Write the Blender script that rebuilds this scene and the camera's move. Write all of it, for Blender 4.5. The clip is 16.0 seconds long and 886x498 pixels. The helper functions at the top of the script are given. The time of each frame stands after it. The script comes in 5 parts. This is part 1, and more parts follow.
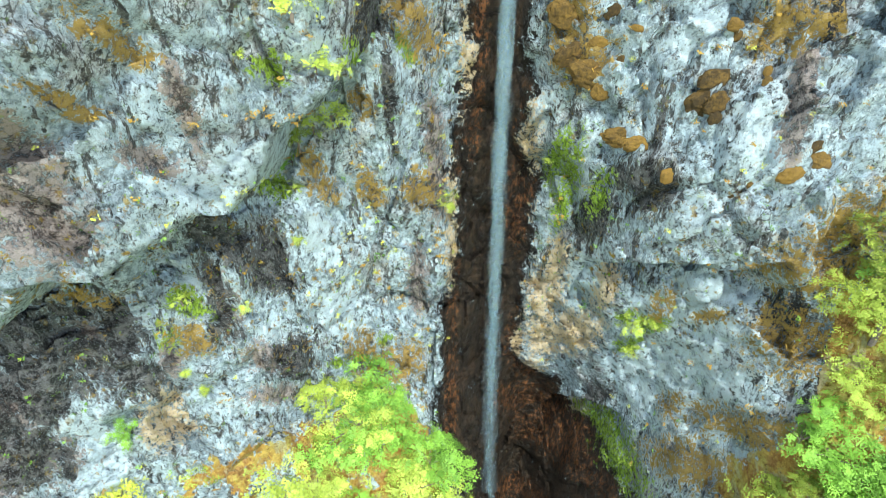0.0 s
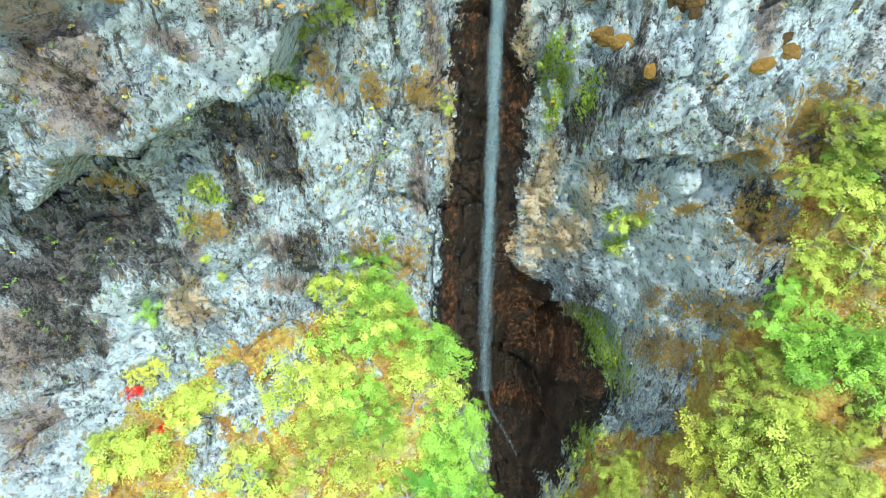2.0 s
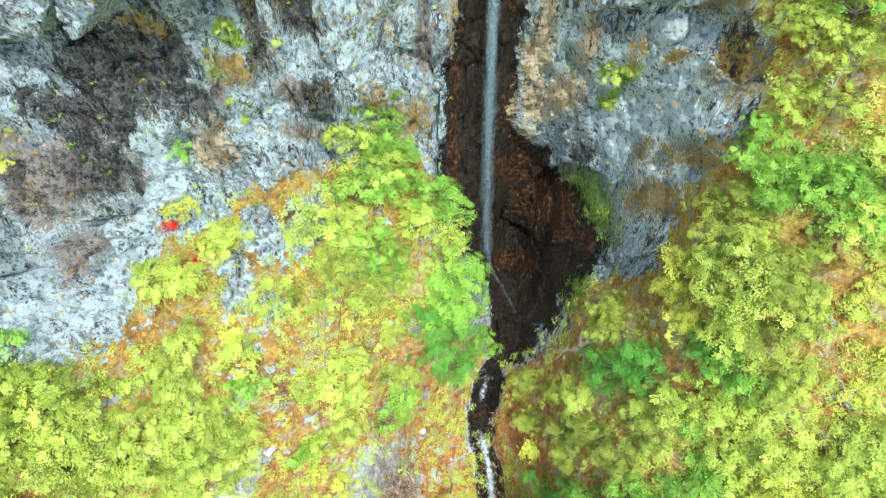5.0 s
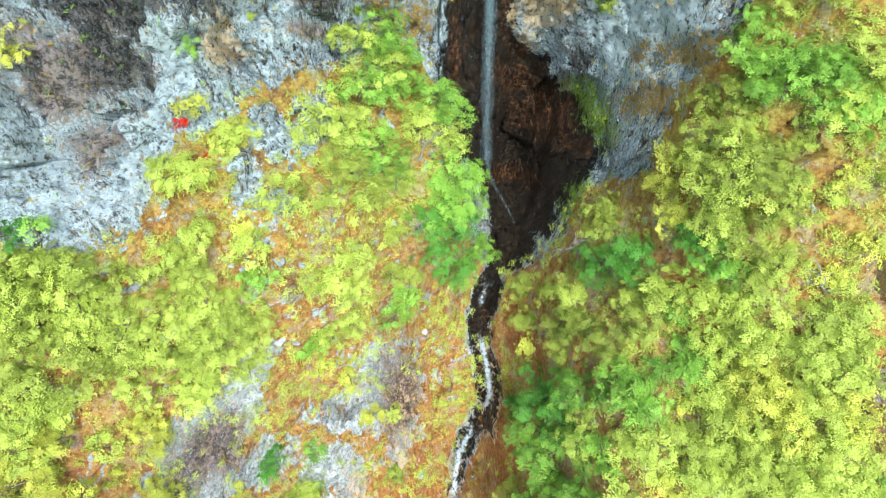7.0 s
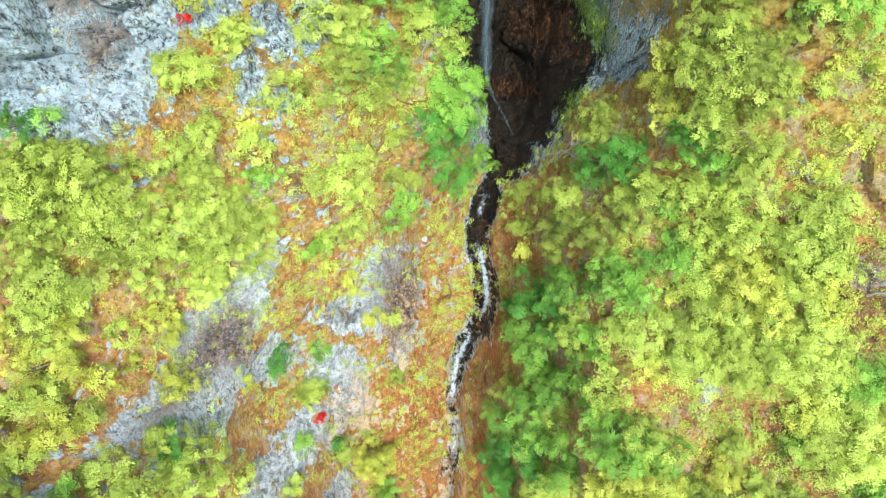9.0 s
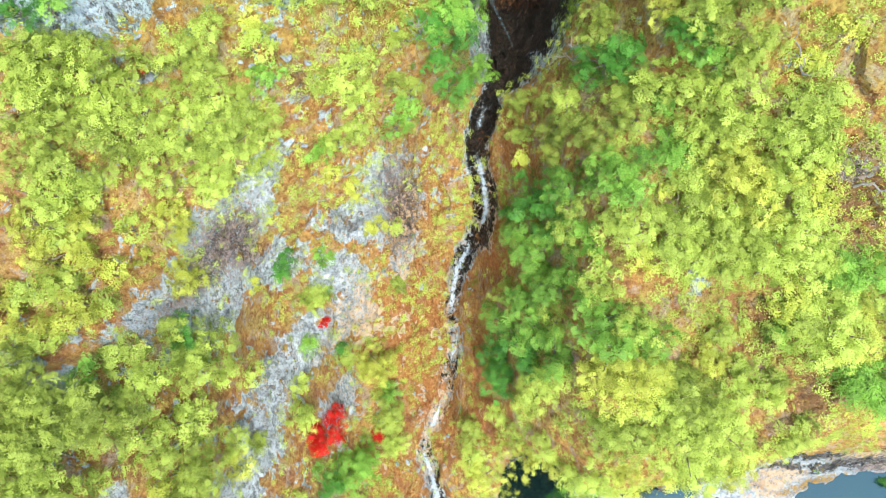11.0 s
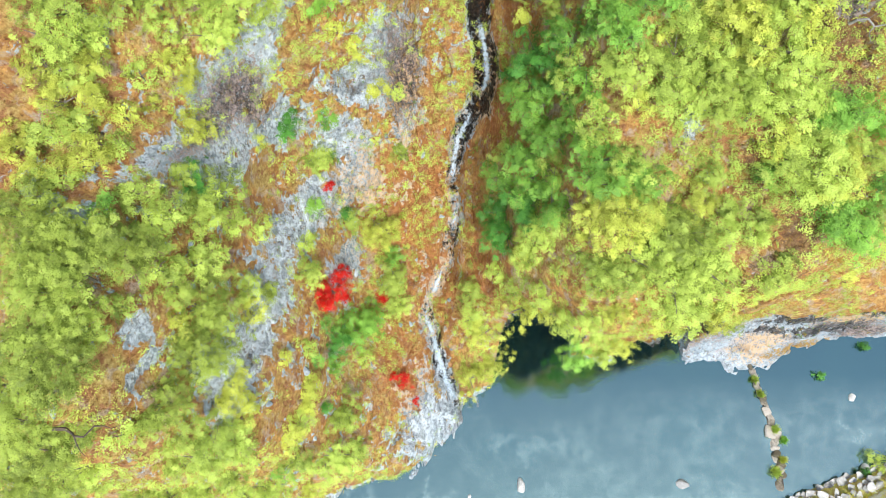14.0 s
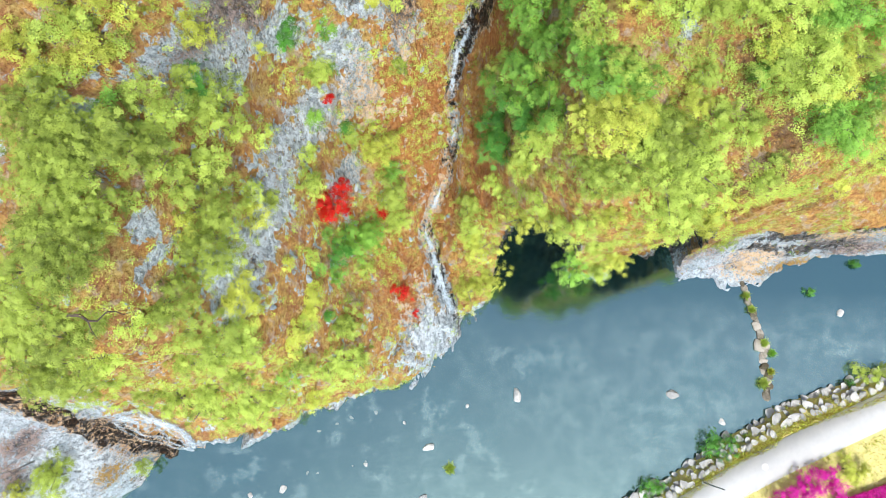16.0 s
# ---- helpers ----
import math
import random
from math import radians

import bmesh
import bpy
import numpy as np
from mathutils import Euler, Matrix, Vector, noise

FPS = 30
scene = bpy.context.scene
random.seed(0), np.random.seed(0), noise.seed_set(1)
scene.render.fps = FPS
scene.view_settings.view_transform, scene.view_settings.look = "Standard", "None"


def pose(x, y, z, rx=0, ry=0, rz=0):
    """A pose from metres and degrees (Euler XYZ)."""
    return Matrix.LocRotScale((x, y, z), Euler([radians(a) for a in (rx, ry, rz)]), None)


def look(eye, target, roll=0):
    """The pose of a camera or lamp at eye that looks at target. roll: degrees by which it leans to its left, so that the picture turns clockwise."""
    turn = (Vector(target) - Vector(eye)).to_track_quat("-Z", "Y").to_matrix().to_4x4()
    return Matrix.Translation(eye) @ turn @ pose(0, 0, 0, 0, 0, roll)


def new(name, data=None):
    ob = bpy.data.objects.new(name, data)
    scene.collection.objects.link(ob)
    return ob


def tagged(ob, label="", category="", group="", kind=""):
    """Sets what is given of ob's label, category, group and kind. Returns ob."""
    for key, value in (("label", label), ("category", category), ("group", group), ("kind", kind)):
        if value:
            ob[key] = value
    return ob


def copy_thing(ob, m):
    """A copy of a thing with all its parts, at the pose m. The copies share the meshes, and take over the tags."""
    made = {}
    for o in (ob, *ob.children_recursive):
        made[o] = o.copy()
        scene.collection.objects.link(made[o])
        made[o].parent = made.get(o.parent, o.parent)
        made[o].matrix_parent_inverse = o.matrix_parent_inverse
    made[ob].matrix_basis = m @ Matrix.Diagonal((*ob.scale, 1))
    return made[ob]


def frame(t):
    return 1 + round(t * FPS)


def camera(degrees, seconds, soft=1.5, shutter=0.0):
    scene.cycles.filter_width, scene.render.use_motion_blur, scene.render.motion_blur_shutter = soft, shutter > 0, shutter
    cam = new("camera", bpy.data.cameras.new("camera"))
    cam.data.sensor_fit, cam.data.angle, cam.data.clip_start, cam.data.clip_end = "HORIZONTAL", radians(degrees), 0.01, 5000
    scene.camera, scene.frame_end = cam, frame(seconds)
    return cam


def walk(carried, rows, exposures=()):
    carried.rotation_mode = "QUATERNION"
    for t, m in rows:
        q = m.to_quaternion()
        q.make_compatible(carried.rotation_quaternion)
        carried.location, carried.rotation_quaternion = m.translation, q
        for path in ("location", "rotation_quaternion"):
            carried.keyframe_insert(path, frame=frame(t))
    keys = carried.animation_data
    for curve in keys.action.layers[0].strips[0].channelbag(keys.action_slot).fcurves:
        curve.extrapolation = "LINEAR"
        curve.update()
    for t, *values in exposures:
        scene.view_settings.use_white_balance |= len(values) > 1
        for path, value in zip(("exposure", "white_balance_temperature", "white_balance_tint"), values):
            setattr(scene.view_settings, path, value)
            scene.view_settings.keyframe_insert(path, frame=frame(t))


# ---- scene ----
cam = camera(66.32, 16.0, soft=0.6)
# seconds, x, y, z of the drone, then its heading, tilt and lean in degrees
ROWS = [
    (0.0, -0.027, -0.004, 49.219, 0.083, -39.937, 0.205),
    (0.5, -0.032, -0.536, 49.151, -0.103, -41.077, 0.365),
    (1.0, -0.031, -1.103, 49.096, -0.177, -42.168, 0.422),
    (1.5, -0.026, -1.689, 49.052, -0.168, -43.243, 0.404),
    (2.0, -0.019, -2.280, 49.017, -0.100, -44.324, 0.334),
    (2.5, -0.010, -2.867, 48.989, 0.007, -45.427, 0.232),
    (3.0, -0.001, -3.445, 48.967, 0.134, -46.561, 0.116),
    (3.5, 0.009, -4.009, 48.948, 0.267, -47.728, -0.002),
    (4.0, 0.018, -4.558, 48.932, 0.395, -48.930, -0.112),
    (6.5, 0.039, -7.115, 48.856, 0.737, -55.259, -0.330),
    (7.0, 0.036, -7.606, 48.838, 0.730, -56.541, -0.298),
    (7.5, 0.030, -8.098, 48.817, 0.700, -57.814, -0.246),
    (8.0, 0.023, -8.592, 48.795, 0.651, -59.072, -0.177),
    (8.5, 0.013, -9.091, 48.770, 0.588, -60.315, -0.096),
    (9.0, 0.001, -9.596, 48.745, 0.514, -61.539, -0.008),
    (11.5, -0.064, -12.209, 48.620, 0.187, -67.463, 0.345),
    (12.0, -0.074, -12.741, 48.603, 0.162, -68.636, 0.368),
    (12.5, -0.080, -13.273, 48.592, 0.158, -69.816, 0.369),
    (13.0, -0.081, -13.801, 48.588, 0.177, -71.005, 0.347),
    (13.5, -0.077, -14.323, 48.594, 0.217, -72.204, 0.305),
    (14.0, -0.066, -14.839, 48.610, 0.276, -73.410, 0.247),
    (14.5, -0.046, -15.348, 48.641, 0.351, -74.617, 0.178),
    (15.0, -0.015, -15.851, 48.687, 0.434, -75.813, 0.107),
    (15.5, 0.026, -16.351, 48.751, 0.516, -76.977, 0.046),
    (16.0, 0.082, -16.851, 48.836, 0.587, -78.084, 0.009),
]

def aim(x, y, z, yaw, pitch, lean):
    a, b = radians(yaw), radians(pitch)
    ahead = Vector((-math.sin(a) * math.cos(b), math.cos(a) * math.cos(b), math.sin(b)))
    return look((x, y, z), Vector((x, y, z)) + 10 * ahead, lean)


walk(cam, [(t, aim(x, y, z, yaw, pitch, lean)) for t, x, y, z, yaw, pitch, lean in ROWS], [(0.0, 1.46, 6500, 4), (4.0, 1.36, 6500, 6), (8.0, 1.16, 6500, 8), (12.0, 1.12, 6500, 10), (16.0, 0.93, 6500, 11)])

# ---- daylight: a high, thinly clouded sky ----
world = bpy.data.worlds.new("sky")
scene.world = world
world.use_nodes = True
sky = world.node_tree.nodes.new("ShaderNodeTexSky")
sky.sky_type, sky.sun_disc = "NISHITA", False
sky.sun_elevation, sky.sun_rotation = radians(57), radians(167)
sky.air_density, sky.dust_density, sky.ozone_density = 1.0, 2.0, 1.0
backing = world.node_tree.nodes["Background"]
backing.inputs["Strength"].default_value = 0.125
world.node_tree.links.new(sky.outputs[0], backing.inputs["Color"])
sun = new("sun", bpy.data.lights.new("sun", "SUN"))
sun.data.energy, sun.data.angle, sun.data.color = 2.45, radians(12), (1.0, 0.97, 0.92)
sun.matrix_world = look((12, -50, 80), (0, 0, 0))

# ---- materials ----
class Nodes:
    """A short hand for writing node materials."""

    def __init__(self, name, rough=0.8):
        self.mat = bpy.data.materials.new(name)
        self.mat.use_nodes = True
        self.tree = self.mat.node_tree
        self.surface = self.tree.nodes["Principled BSDF"]
        self.surface.inputs["Roughness"].default_value = rough
        self.where = self.add("ShaderNodeTexCoord").outputs["Object"]

    def add(self, kind):
        return self.tree.nodes.new(kind)

    def put(self, value, socket):
        if isinstance(value, bpy.types.NodeSocket):
            self.tree.links.new(value, socket)
        elif isinstance(value, (tuple, list)) and socket.type == "RGBA":
            socket.default_value = (*value[:3], 1)
        else:
            socket.default_value = value

    def stretch(self, x, y, z, turn=(0, 0, 0)):
        n = self.add("ShaderNodeMapping")
        n.inputs["Scale"].default_value = (x, y, z)
        n.inputs["Rotation"].default_value = [radians(a) for a in turn]
        self.put(self.where, n.inputs["Vector"])
        return n.outputs[0]

    def noise(self, size, detail=5, rough=0.6, where=None, warp=0.0):
        n = self.add("ShaderNodeTexNoise")
        n.inputs["Scale"].default_value = 1 / size
        n.inputs["Detail"].default_value, n.inputs["Roughness"].default_value = detail, rough
        n.inputs["Distortion"].default_value = warp
        self.put(self.where if where is None else where, n.inputs["Vector"])
        return n.outputs["Fac"]

    def cells(self, size, feature="F1", where=None, out="Distance"):
        n = self.add("ShaderNodeTexVoronoi")
        n.feature = feature
        n.inputs["Scale"].default_value = 1 / size
        self.put(self.where if where is None else where, n.inputs["Vector"])
        return n.outputs[out]

    def ramp(self, value, *stops):
        n = self.add("ShaderNodeValToRGB")
        el = n.color_ramp.elements
        while len(el) < len(stops):
            el.new(0.5)
        for e, (at, colour) in zip(el, stops):
            e.position = at
            e.color = (*colour, 1) if isinstance(colour, tuple) else (colour, colour, colour, 1)
        self.put(value, n.inputs[0])
        return n.outputs[0]

    def mix(self, fac, a, b, blend="MIX"):
        n = self.add("ShaderNodeMix")
        n.data_type, n.blend_type = "RGBA", blend
        self.put(fac, n.inputs[0]), self.put(a, n.inputs[6]), self.put(b, n.inputs[7])
        return n.outputs[2]

    def calc(self, op, a, b=0.0, c=0.0, clamp=False):
        n = self.add("ShaderNodeMath")
        n.operation, n.use_clamp = op, clamp
        for v, s in zip((a, b, c), n.inputs):
            self.put(v, s)
        return n.outputs[0]

    def field(self, name):
        n = self.add("ShaderNodeAttribute")
        n.attribute_name = name
        return n.outputs["Fac"]

    def own(self):
        return self.add("ShaderNodeObjectInfo").outputs["Random"]

    def island(self):
        return self.add("ShaderNodeNewGeometry").outputs["Random Per Island"]

    def patchy(self, field, broken, width=0.25):
        """A field of 0 to 1 with its border broken up by a noise."""
        s = self.calc("ADD", field, self.calc("MULTIPLY", self.calc("SUBTRACT", broken, 0.5), 1.5))
        return self.ramp(s, (0.5 - width / 2, 0.0), (0.5 + width / 2, 1.0))

    def bump(self, height, depth, strength=1.0, under=None):
        n = self.add("ShaderNodeBump")
        n.inputs["Distance"].default_value, n.inputs["Strength"].default_value = depth, strength
        self.put(height, n.inputs["Height"])
        if under is not None:
            self.put(under, n.inputs["Normal"])
        return n.outputs[0]

    def done(self, colour=None, rough=None, normal=None, **more):
        for name, value in (("Base Color", colour), ("Roughness", rough), ("Normal", normal), *more.items()):
            if value is not None:
                self.put(value, self.surface.inputs[name])
        return self.mat


def cliff_material():
    m = Nodes("weathered_rock", 0.85)
    big, mid, fine = m.noise(3.2, 7, 0.62), m.noise(0.9, 9, 0.68), m.noise(0.2, 7, 0.72)
    grit = m.noise(0.045, 4, 0.78)
    streak = m.noise(0.36, 9, 0.7, m.stretch(1.0, 1.0, 0.28, (0, 8, 0)))
    slant = m.noise(0.5, 8, 0.68, m.stretch(1.0, 1.0, 0.5, (0, -38, 0)))
    other = m.noise(1.7, 8, 0.66)

    def hard(n, at, width, top=1.0):
        return m.ramp(n, (at - width, 0.0), (at + width, top))

    def both(a_, b_):
        return m.calc("MULTIPLY", a_, b_)

    chips = m.noise(0.32, 10, 0.72)
    speckle = m.noise(0.10, 7, 0.75, m.stretch(1.0, 1.0, 0.7))
    ragged = m.calc("MULTIPLY_ADD", chips, 0.5, m.calc("MULTIPLY_ADD", speckle, 0.35, both(grit, 0.15)))
    broken_up = m.calc("MULTIPLY_ADD", chips, 0.5, both(speckle, 0.5))

    def zone(name, broken=broken_up, gain=8.0):
        """A stained or painted-dark part of the face; its crisp, broken outline follows the grain of the rock."""
        f = m.field(name)
        s = m.calc("ADD", both(f, 1.15), both(m.calc("SUBTRACT", broken, 0.5), gain))
        return both(m.ramp(s, (0.56, 0.0), (0.70, 1.0)), m.ramp(f, (0.03, 0.0), (0.16, 1.0)))

    steep = m.calc("SUBTRACT", 1.0, both(m.field("slope"), 0.7))
    # blue-grey stone, paler and darker by turns, with pale flecks, warm crusts and black weathered pits
    stone = m.mix(hard(chips, 0.5, 0.045), (0.33, 0.40, 0.435), (0.58, 0.685, 0.735))
    granule = m.noise(0.15, 9, 0.74, m.stretch(1.0, 1.0, 0.6, (0, 14, 0)))
    stone = m.mix(hard(granule, 0.545, 0.02, 0.65), stone, (0.66, 0.76, 0.80))
    stone = m.mix(both(m.ramp(granule, (0.445, 0.6), (0.475, 0.0)), steep), stone, (0.16, 0.19, 0.20))
    stone = m.mix(both(hard(mid, 0.56, 0.06), 0.55), stone, m.mix(hard(speckle, 0.48, 0.05), (0.44, 0.52, 0.56), (0.70, 0.80, 0.85)))
    stone = m.mix(both(hard(big, 0.56, 0.06), 0.5), stone, m.mix(hard(chips, 0.5, 0.06), (0.15, 0.19, 0.21), (0.42, 0.51, 0.55)))
    stone = m.mix(both(hard(other, 0.575, 0.05), 0.55), stone, m.mix(hard(speckle, 0.5, 0.07), (0.28, 0.21, 0.185), (0.60, 0.55, 0.52)))
    stone = m.mix(hard(slant, 0.60, 0.03, 0.55), stone, m.mix(speckle, (0.55, 0.63, 0.66), (0.86, 0.93, 0.95)))
    stone = m.mix(both(hard(speckle, 0.60, 0.03), 0.6), stone, (0.80, 0.89, 0.92))
    stone = m.mix(both(both(m.ramp(speckle, (0.41, 1.0), (0.44, 0.0)), steep), hard(mid, 0.48, 0.05, 0.92)), stone, (0.045, 0.046, 0.044))
    stone = m.mix(both(both(m.ramp(streak, (0.415, 1.0), (0.435, 0.0)), steep), 0.92), stone, m.mix(hard(speckle, 0.5, 0.05), (0.022, 0.022, 0.02), (0.15, 0.14, 0.13)))
    stone = m.mix(both(both(m.ramp(chips, (0.405, 1.0), (0.425, 0.0)), steep), hard(other, 0.47, 0.05, 0.92)), stone, m.mix(hard(speckle, 0.5, 0.05), (0.03, 0.03, 0.028), (0.16, 0.14, 0.12)))
    for size, thin in ((1.3, 0.007), (0.5, 0.006)):
        seam = m.calc("ABSOLUTE", m.calc("SUBTRACT", m.noise(size, 5, 0.58, m.stretch(1.0, 1.0, 0.75, (0, -25, 0))), 0.5))
        stone = m.mix(both(m.ramp(seam, (thin * 0.5, 0.85), (thin * 1.6, 0.0)), hard(other, 0.50, 0.04)), stone, (0.05, 0.05, 0.047))
    stone = m.mix(both(zone("pale"), 0.85), stone, m.mix(hard(chips, 0.46, 0.06), (0.32, 0.39, 0.43), (0.70, 0.79, 0.82)))
    stone = m.mix(both(zone("dusky"), 0.92), stone, m.mix(hard(ragged, 0.5, 0.03), (0.055, 0.032, 0.026), (0.40, 0.31, 0.27)))
    stone = m.mix(both(zone("rusty", gain=13.0), 0.8), stone, m.mix(hard(ragged, 0.455, 0.03), (0.19, 0.062, 0.026), (0.72, 0.50, 0.26)))
    # near-black: wet rock, with shade of overhang and caves painted in
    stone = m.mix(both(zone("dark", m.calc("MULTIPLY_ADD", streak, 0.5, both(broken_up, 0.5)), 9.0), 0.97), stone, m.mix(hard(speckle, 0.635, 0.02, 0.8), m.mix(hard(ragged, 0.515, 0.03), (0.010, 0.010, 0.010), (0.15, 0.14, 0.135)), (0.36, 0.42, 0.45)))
    speck = hard(m.noise(0.30, 9, 0.72), 0.595, 0.012)
    stone = m.mix(both(speck, m.field("growth")), stone, m.mix(hard(fine, 0.5, 0.08), (0.17, 0.085, 0.014), (0.52, 0.35, 0.06)))
    speck2 = hard(m.noise(0.22, 7, 0.72), 0.63, 0.012)
    stone = m.mix(both(speck2, m.field("growth")), stone, m.mix(grit, (0.12, 0.26, 0.02), (0.36, 0.56, 0.05)))
    stone = m.mix(zone("mossy", gain=12.0), stone, m.mix(hard(speckle, 0.5, 0.06), (0.08, 0.13, 0.012), (0.36, 0.52, 0.05)))
    stone = m.mix(both(zone("ochre", gain=14.0), 0.97), stone, m.mix(hard(ragged, 0.49, 0.04), (0.10, 0.048, 0.012), (0.43, 0.27, 0.06)))
    sand = m.noise(0.032, 3, 0.8)
    stone = m.mix(both(m.ramp(sand, (0.36, 1.0), (0.42, 0.0)), both(steep, 0.4)), stone, (0.05, 0.052, 0.05))
    stone = m.mix(hard(sand, 0.63, 0.03, 0.4), stone, (0.80, 0.88, 0.90))
    stone = m.mix(1.0, stone, m.mix(m.field("slope"), (0.87, 0.985, 1.03), (0.98, 0.98, 1.0)), "MULTIPLY")
    # ochre turf and dry litter, with the stone coming through
    turf = m.mix(hard(chips, 0.5, 0.06), (0.40, 0.175, 0.058), (0.69, 0.40, 0.135))
    turf = m.mix(hard(other, 0.52, 0.07), turf, m.mix(hard(fine, 0.5, 0.1), (0.36, 0.215, 0.06), (0.66, 0.50, 0.20)))
    turf = m.mix(hard(m.noise(0.7, 8, 0.68), 0.55, 0.03, 0.85), turf, m.mix(hard(speckle, 0.5, 0.08), (0.27, 0.105, 0.05), (0.48, 0.23, 0.115)))
    turf = m.mix(both(hard(m.noise(1.1, 9, 0.68, warp=0.6), 0.555, 0.03), 0.6), turf, m.mix(hard(speckle, 0.48, 0.08), (0.36, 0.28, 0.24), (0.62, 0.54, 0.49)))
    turf = m.mix(m.ramp(fine, (0.34, 0.85), (0.41, 0.0)), turf, (0.13, 0.06, 0.03))
    turf = m.mix(both(zone("rusty"), 0.8), turf, m.mix(hard(fine, 0.5, 0.12), (0.30, 0.085, 0.025), (0.60, 0.29, 0.11)))
    turf = m.mix(both(zone("dusky"), 0.85), turf, m.mix(hard(fine, 0.5, 0.1), (0.10, 0.055, 0.03), (0.30, 0.18, 0.09)))
    turf = m.mix(1.0, turf, m.mix(m.field("slope"), (0.86, 1.06, 0.72), (0.95, 0.95, 0.88)), "MULTIPLY")
    cover = m.calc("ADD", m.field("turf"), both(m.calc("SUBTRACT", m.calc("MULTIPLY_ADD", other, 0.45, both(m.noise(0.6, 10, 0.68, warp=0.5), 0.55)), 0.5), 3.4))
    colour = m.mix(m.ramp(cover, (0.47, 0.0), (0.53, 1.0)), stone, turf)
    # wet rock, black to rust-brown, in strands down the face
    wetness = zone("wet", m.calc("MULTIPLY_ADD", mid, 0.4, m.calc("MULTIPLY_ADD", fine, 0.4, both(grit, 0.2))), 5.0)
    thread = m.noise(0.16, 8, 0.74, m.stretch(1.0, 1.0, 0.45), 0.25)
    wet = m.mix(hard(thread, 0.5, 0.08), (0.006, 0.006, 0.005), (0.036, 0.029, 0.020))
    wet = m.mix(both(hard(m.calc("MULTIPLY_ADD", mid, 0.5, both(streak, 0.5)), 0.53, 0.04), 0.9), wet, m.mix(hard(thread, 0.5, 0.12), (0.010, 0.008, 0.005), (0.078, 0.052, 0.031)))
    wet = m.mix(both(hard(m.noise(0.07, 5, 0.75), 0.63, 0.02), 0.6), wet, (0.20, 0.13, 0.08))
    wet = m.mix(both(zone("rusty", m.calc("MULTIPLY_ADD", thread, 0.6, both(fine, 0.4)), 10.0), 0.9), wet, m.mix(hard(thread, 0.54, 0.05), (0.010, 0.007, 0.004), (0.21, 0.092, 0.034)))
    wet = m.mix(m.ramp(m.calc("ADD", m.field("wet"), both(m.calc("SUBTRACT", mid, 0.5), 1.2)), (0.62, 0.0), (0.92, 1.0)), (0.006, 0.0065, 0.006), wet)
    colour = m.mix(wetness, colour, wet)
    rough = m.mix(wetness, m.ramp(fine, (0.3, 0.75), (0.7, 0.97)), m.ramp(fine, (0.3, 0.35), (0.7, 0.65)))
    height = m.calc("MULTIPLY_ADD", mid, 1.0, m.calc("MULTIPLY_ADD", fine, 0.6, both(grit, 0.35)))
    height = m.calc("MULTIPLY_ADD", chips, 0.5, m.calc("MULTIPLY_ADD", speckle, 0.35, height))
    height = m.calc("MULTIPLY_ADD", slant, 0.5, height)
    m.surface.inputs["Specular IOR Level"].default_value = 0.25
    return m.done(colour, rough, m.bump(height, 0.24, 1.0))


def leaf_material(name, light, deep, glow=0.17):
    m = Nodes(name, 0.6)
    own, leaf, patch_ = m.own(), m.island(), m.noise(0.34, 5, 0.6)
    mixv = m.calc("MULTIPLY_ADD", leaf, 0.08, m.calc("MULTIPLY_ADD", patch_, 0.6, m.calc("MULTIPLY_ADD", own, 0.28, m.calc("MULTIPLY", m.field("spray"), 0.34))))
    colour = m.ramp(mixv, (0.34, deep), (0.76, light))
    m.done(colour, 0.55)
    m.surface.inputs["Specular IOR Level"].default_value = 0.25
    thin = m.add("ShaderNodeBsdfTranslucent")
    m.put(colour, thin.inputs["Color"])
    both = m.add("ShaderNodeMixShader")
    both.inputs[0].default_value = glow
    m.put(m.surface.outputs[0], both.inputs[1]), m.put(thin.outputs[0], both.inputs[2])
    out = m.tree.nodes["Material Output"]
    m.put(both.outputs[0], out.inputs["Surface"])
    return m.mat


def plain(name, a, b, size=0.15, rough=0.85, depth=0.02, vary=0.0):
    m = Nodes(name, rough)
    n, f = m.noise(size * 4, 5, 0.65, warp=0.4), m.noise(size, 5, 0.7)
    t = m.calc("MULTIPLY_ADD", n, 0.6, m.calc("MULTIPLY", f, 0.4))
    if vary:
        t = m.calc("ADD", t, m.calc("MULTIPLY", m.calc("SUBTRACT", m.own(), 0.5), vary))
    return m.done(m.ramp(t, (0.35, a), (0.65, b)), None, m.bump(f, depth))


ROCK = cliff_material()
LEAFY = []
LEAF = {
    "LIME": leaf_material("lime_leaves", (0.50, 0.645, 0.12), (0.19, 0.27, 0.04)),
    "BRIGHT": leaf_material("green_leaves", (0.28, 0.54, 0.08), (0.075, 0.19, 0.03)),
    "YELLOW": leaf_material("yellow_leaves", (0.58, 0.655, 0.11), (0.26, 0.29, 0.04)),
    "DEEP": leaf_material("deep_green_leaves", (0.11, 0.34, 0.048), (0.03, 0.115, 0.022)),
    "OLIVE": leaf_material("olive_leaves", (0.40, 0.52, 0.09), (0.11, 0.155, 0.025)),
    "SCARLET": leaf_material("scarlet_blossom", (0.66, 0.02, 0.01), (0.34, 0.008, 0.006)),
    "MAGENTA": leaf_material("magenta_blossom", (0.70, 0.03, 0.40), (0.42, 0.01, 0.20)),
}
BARK = plain("grey_bark", (0.10, 0.085, 0.07), (0.24, 0.21, 0.18), 0.05)
BOULDER = plain("pale_boulder", (0.27, 0.28, 0.27), (0.58, 0.60, 0.58), 0.10, vary=0.3)
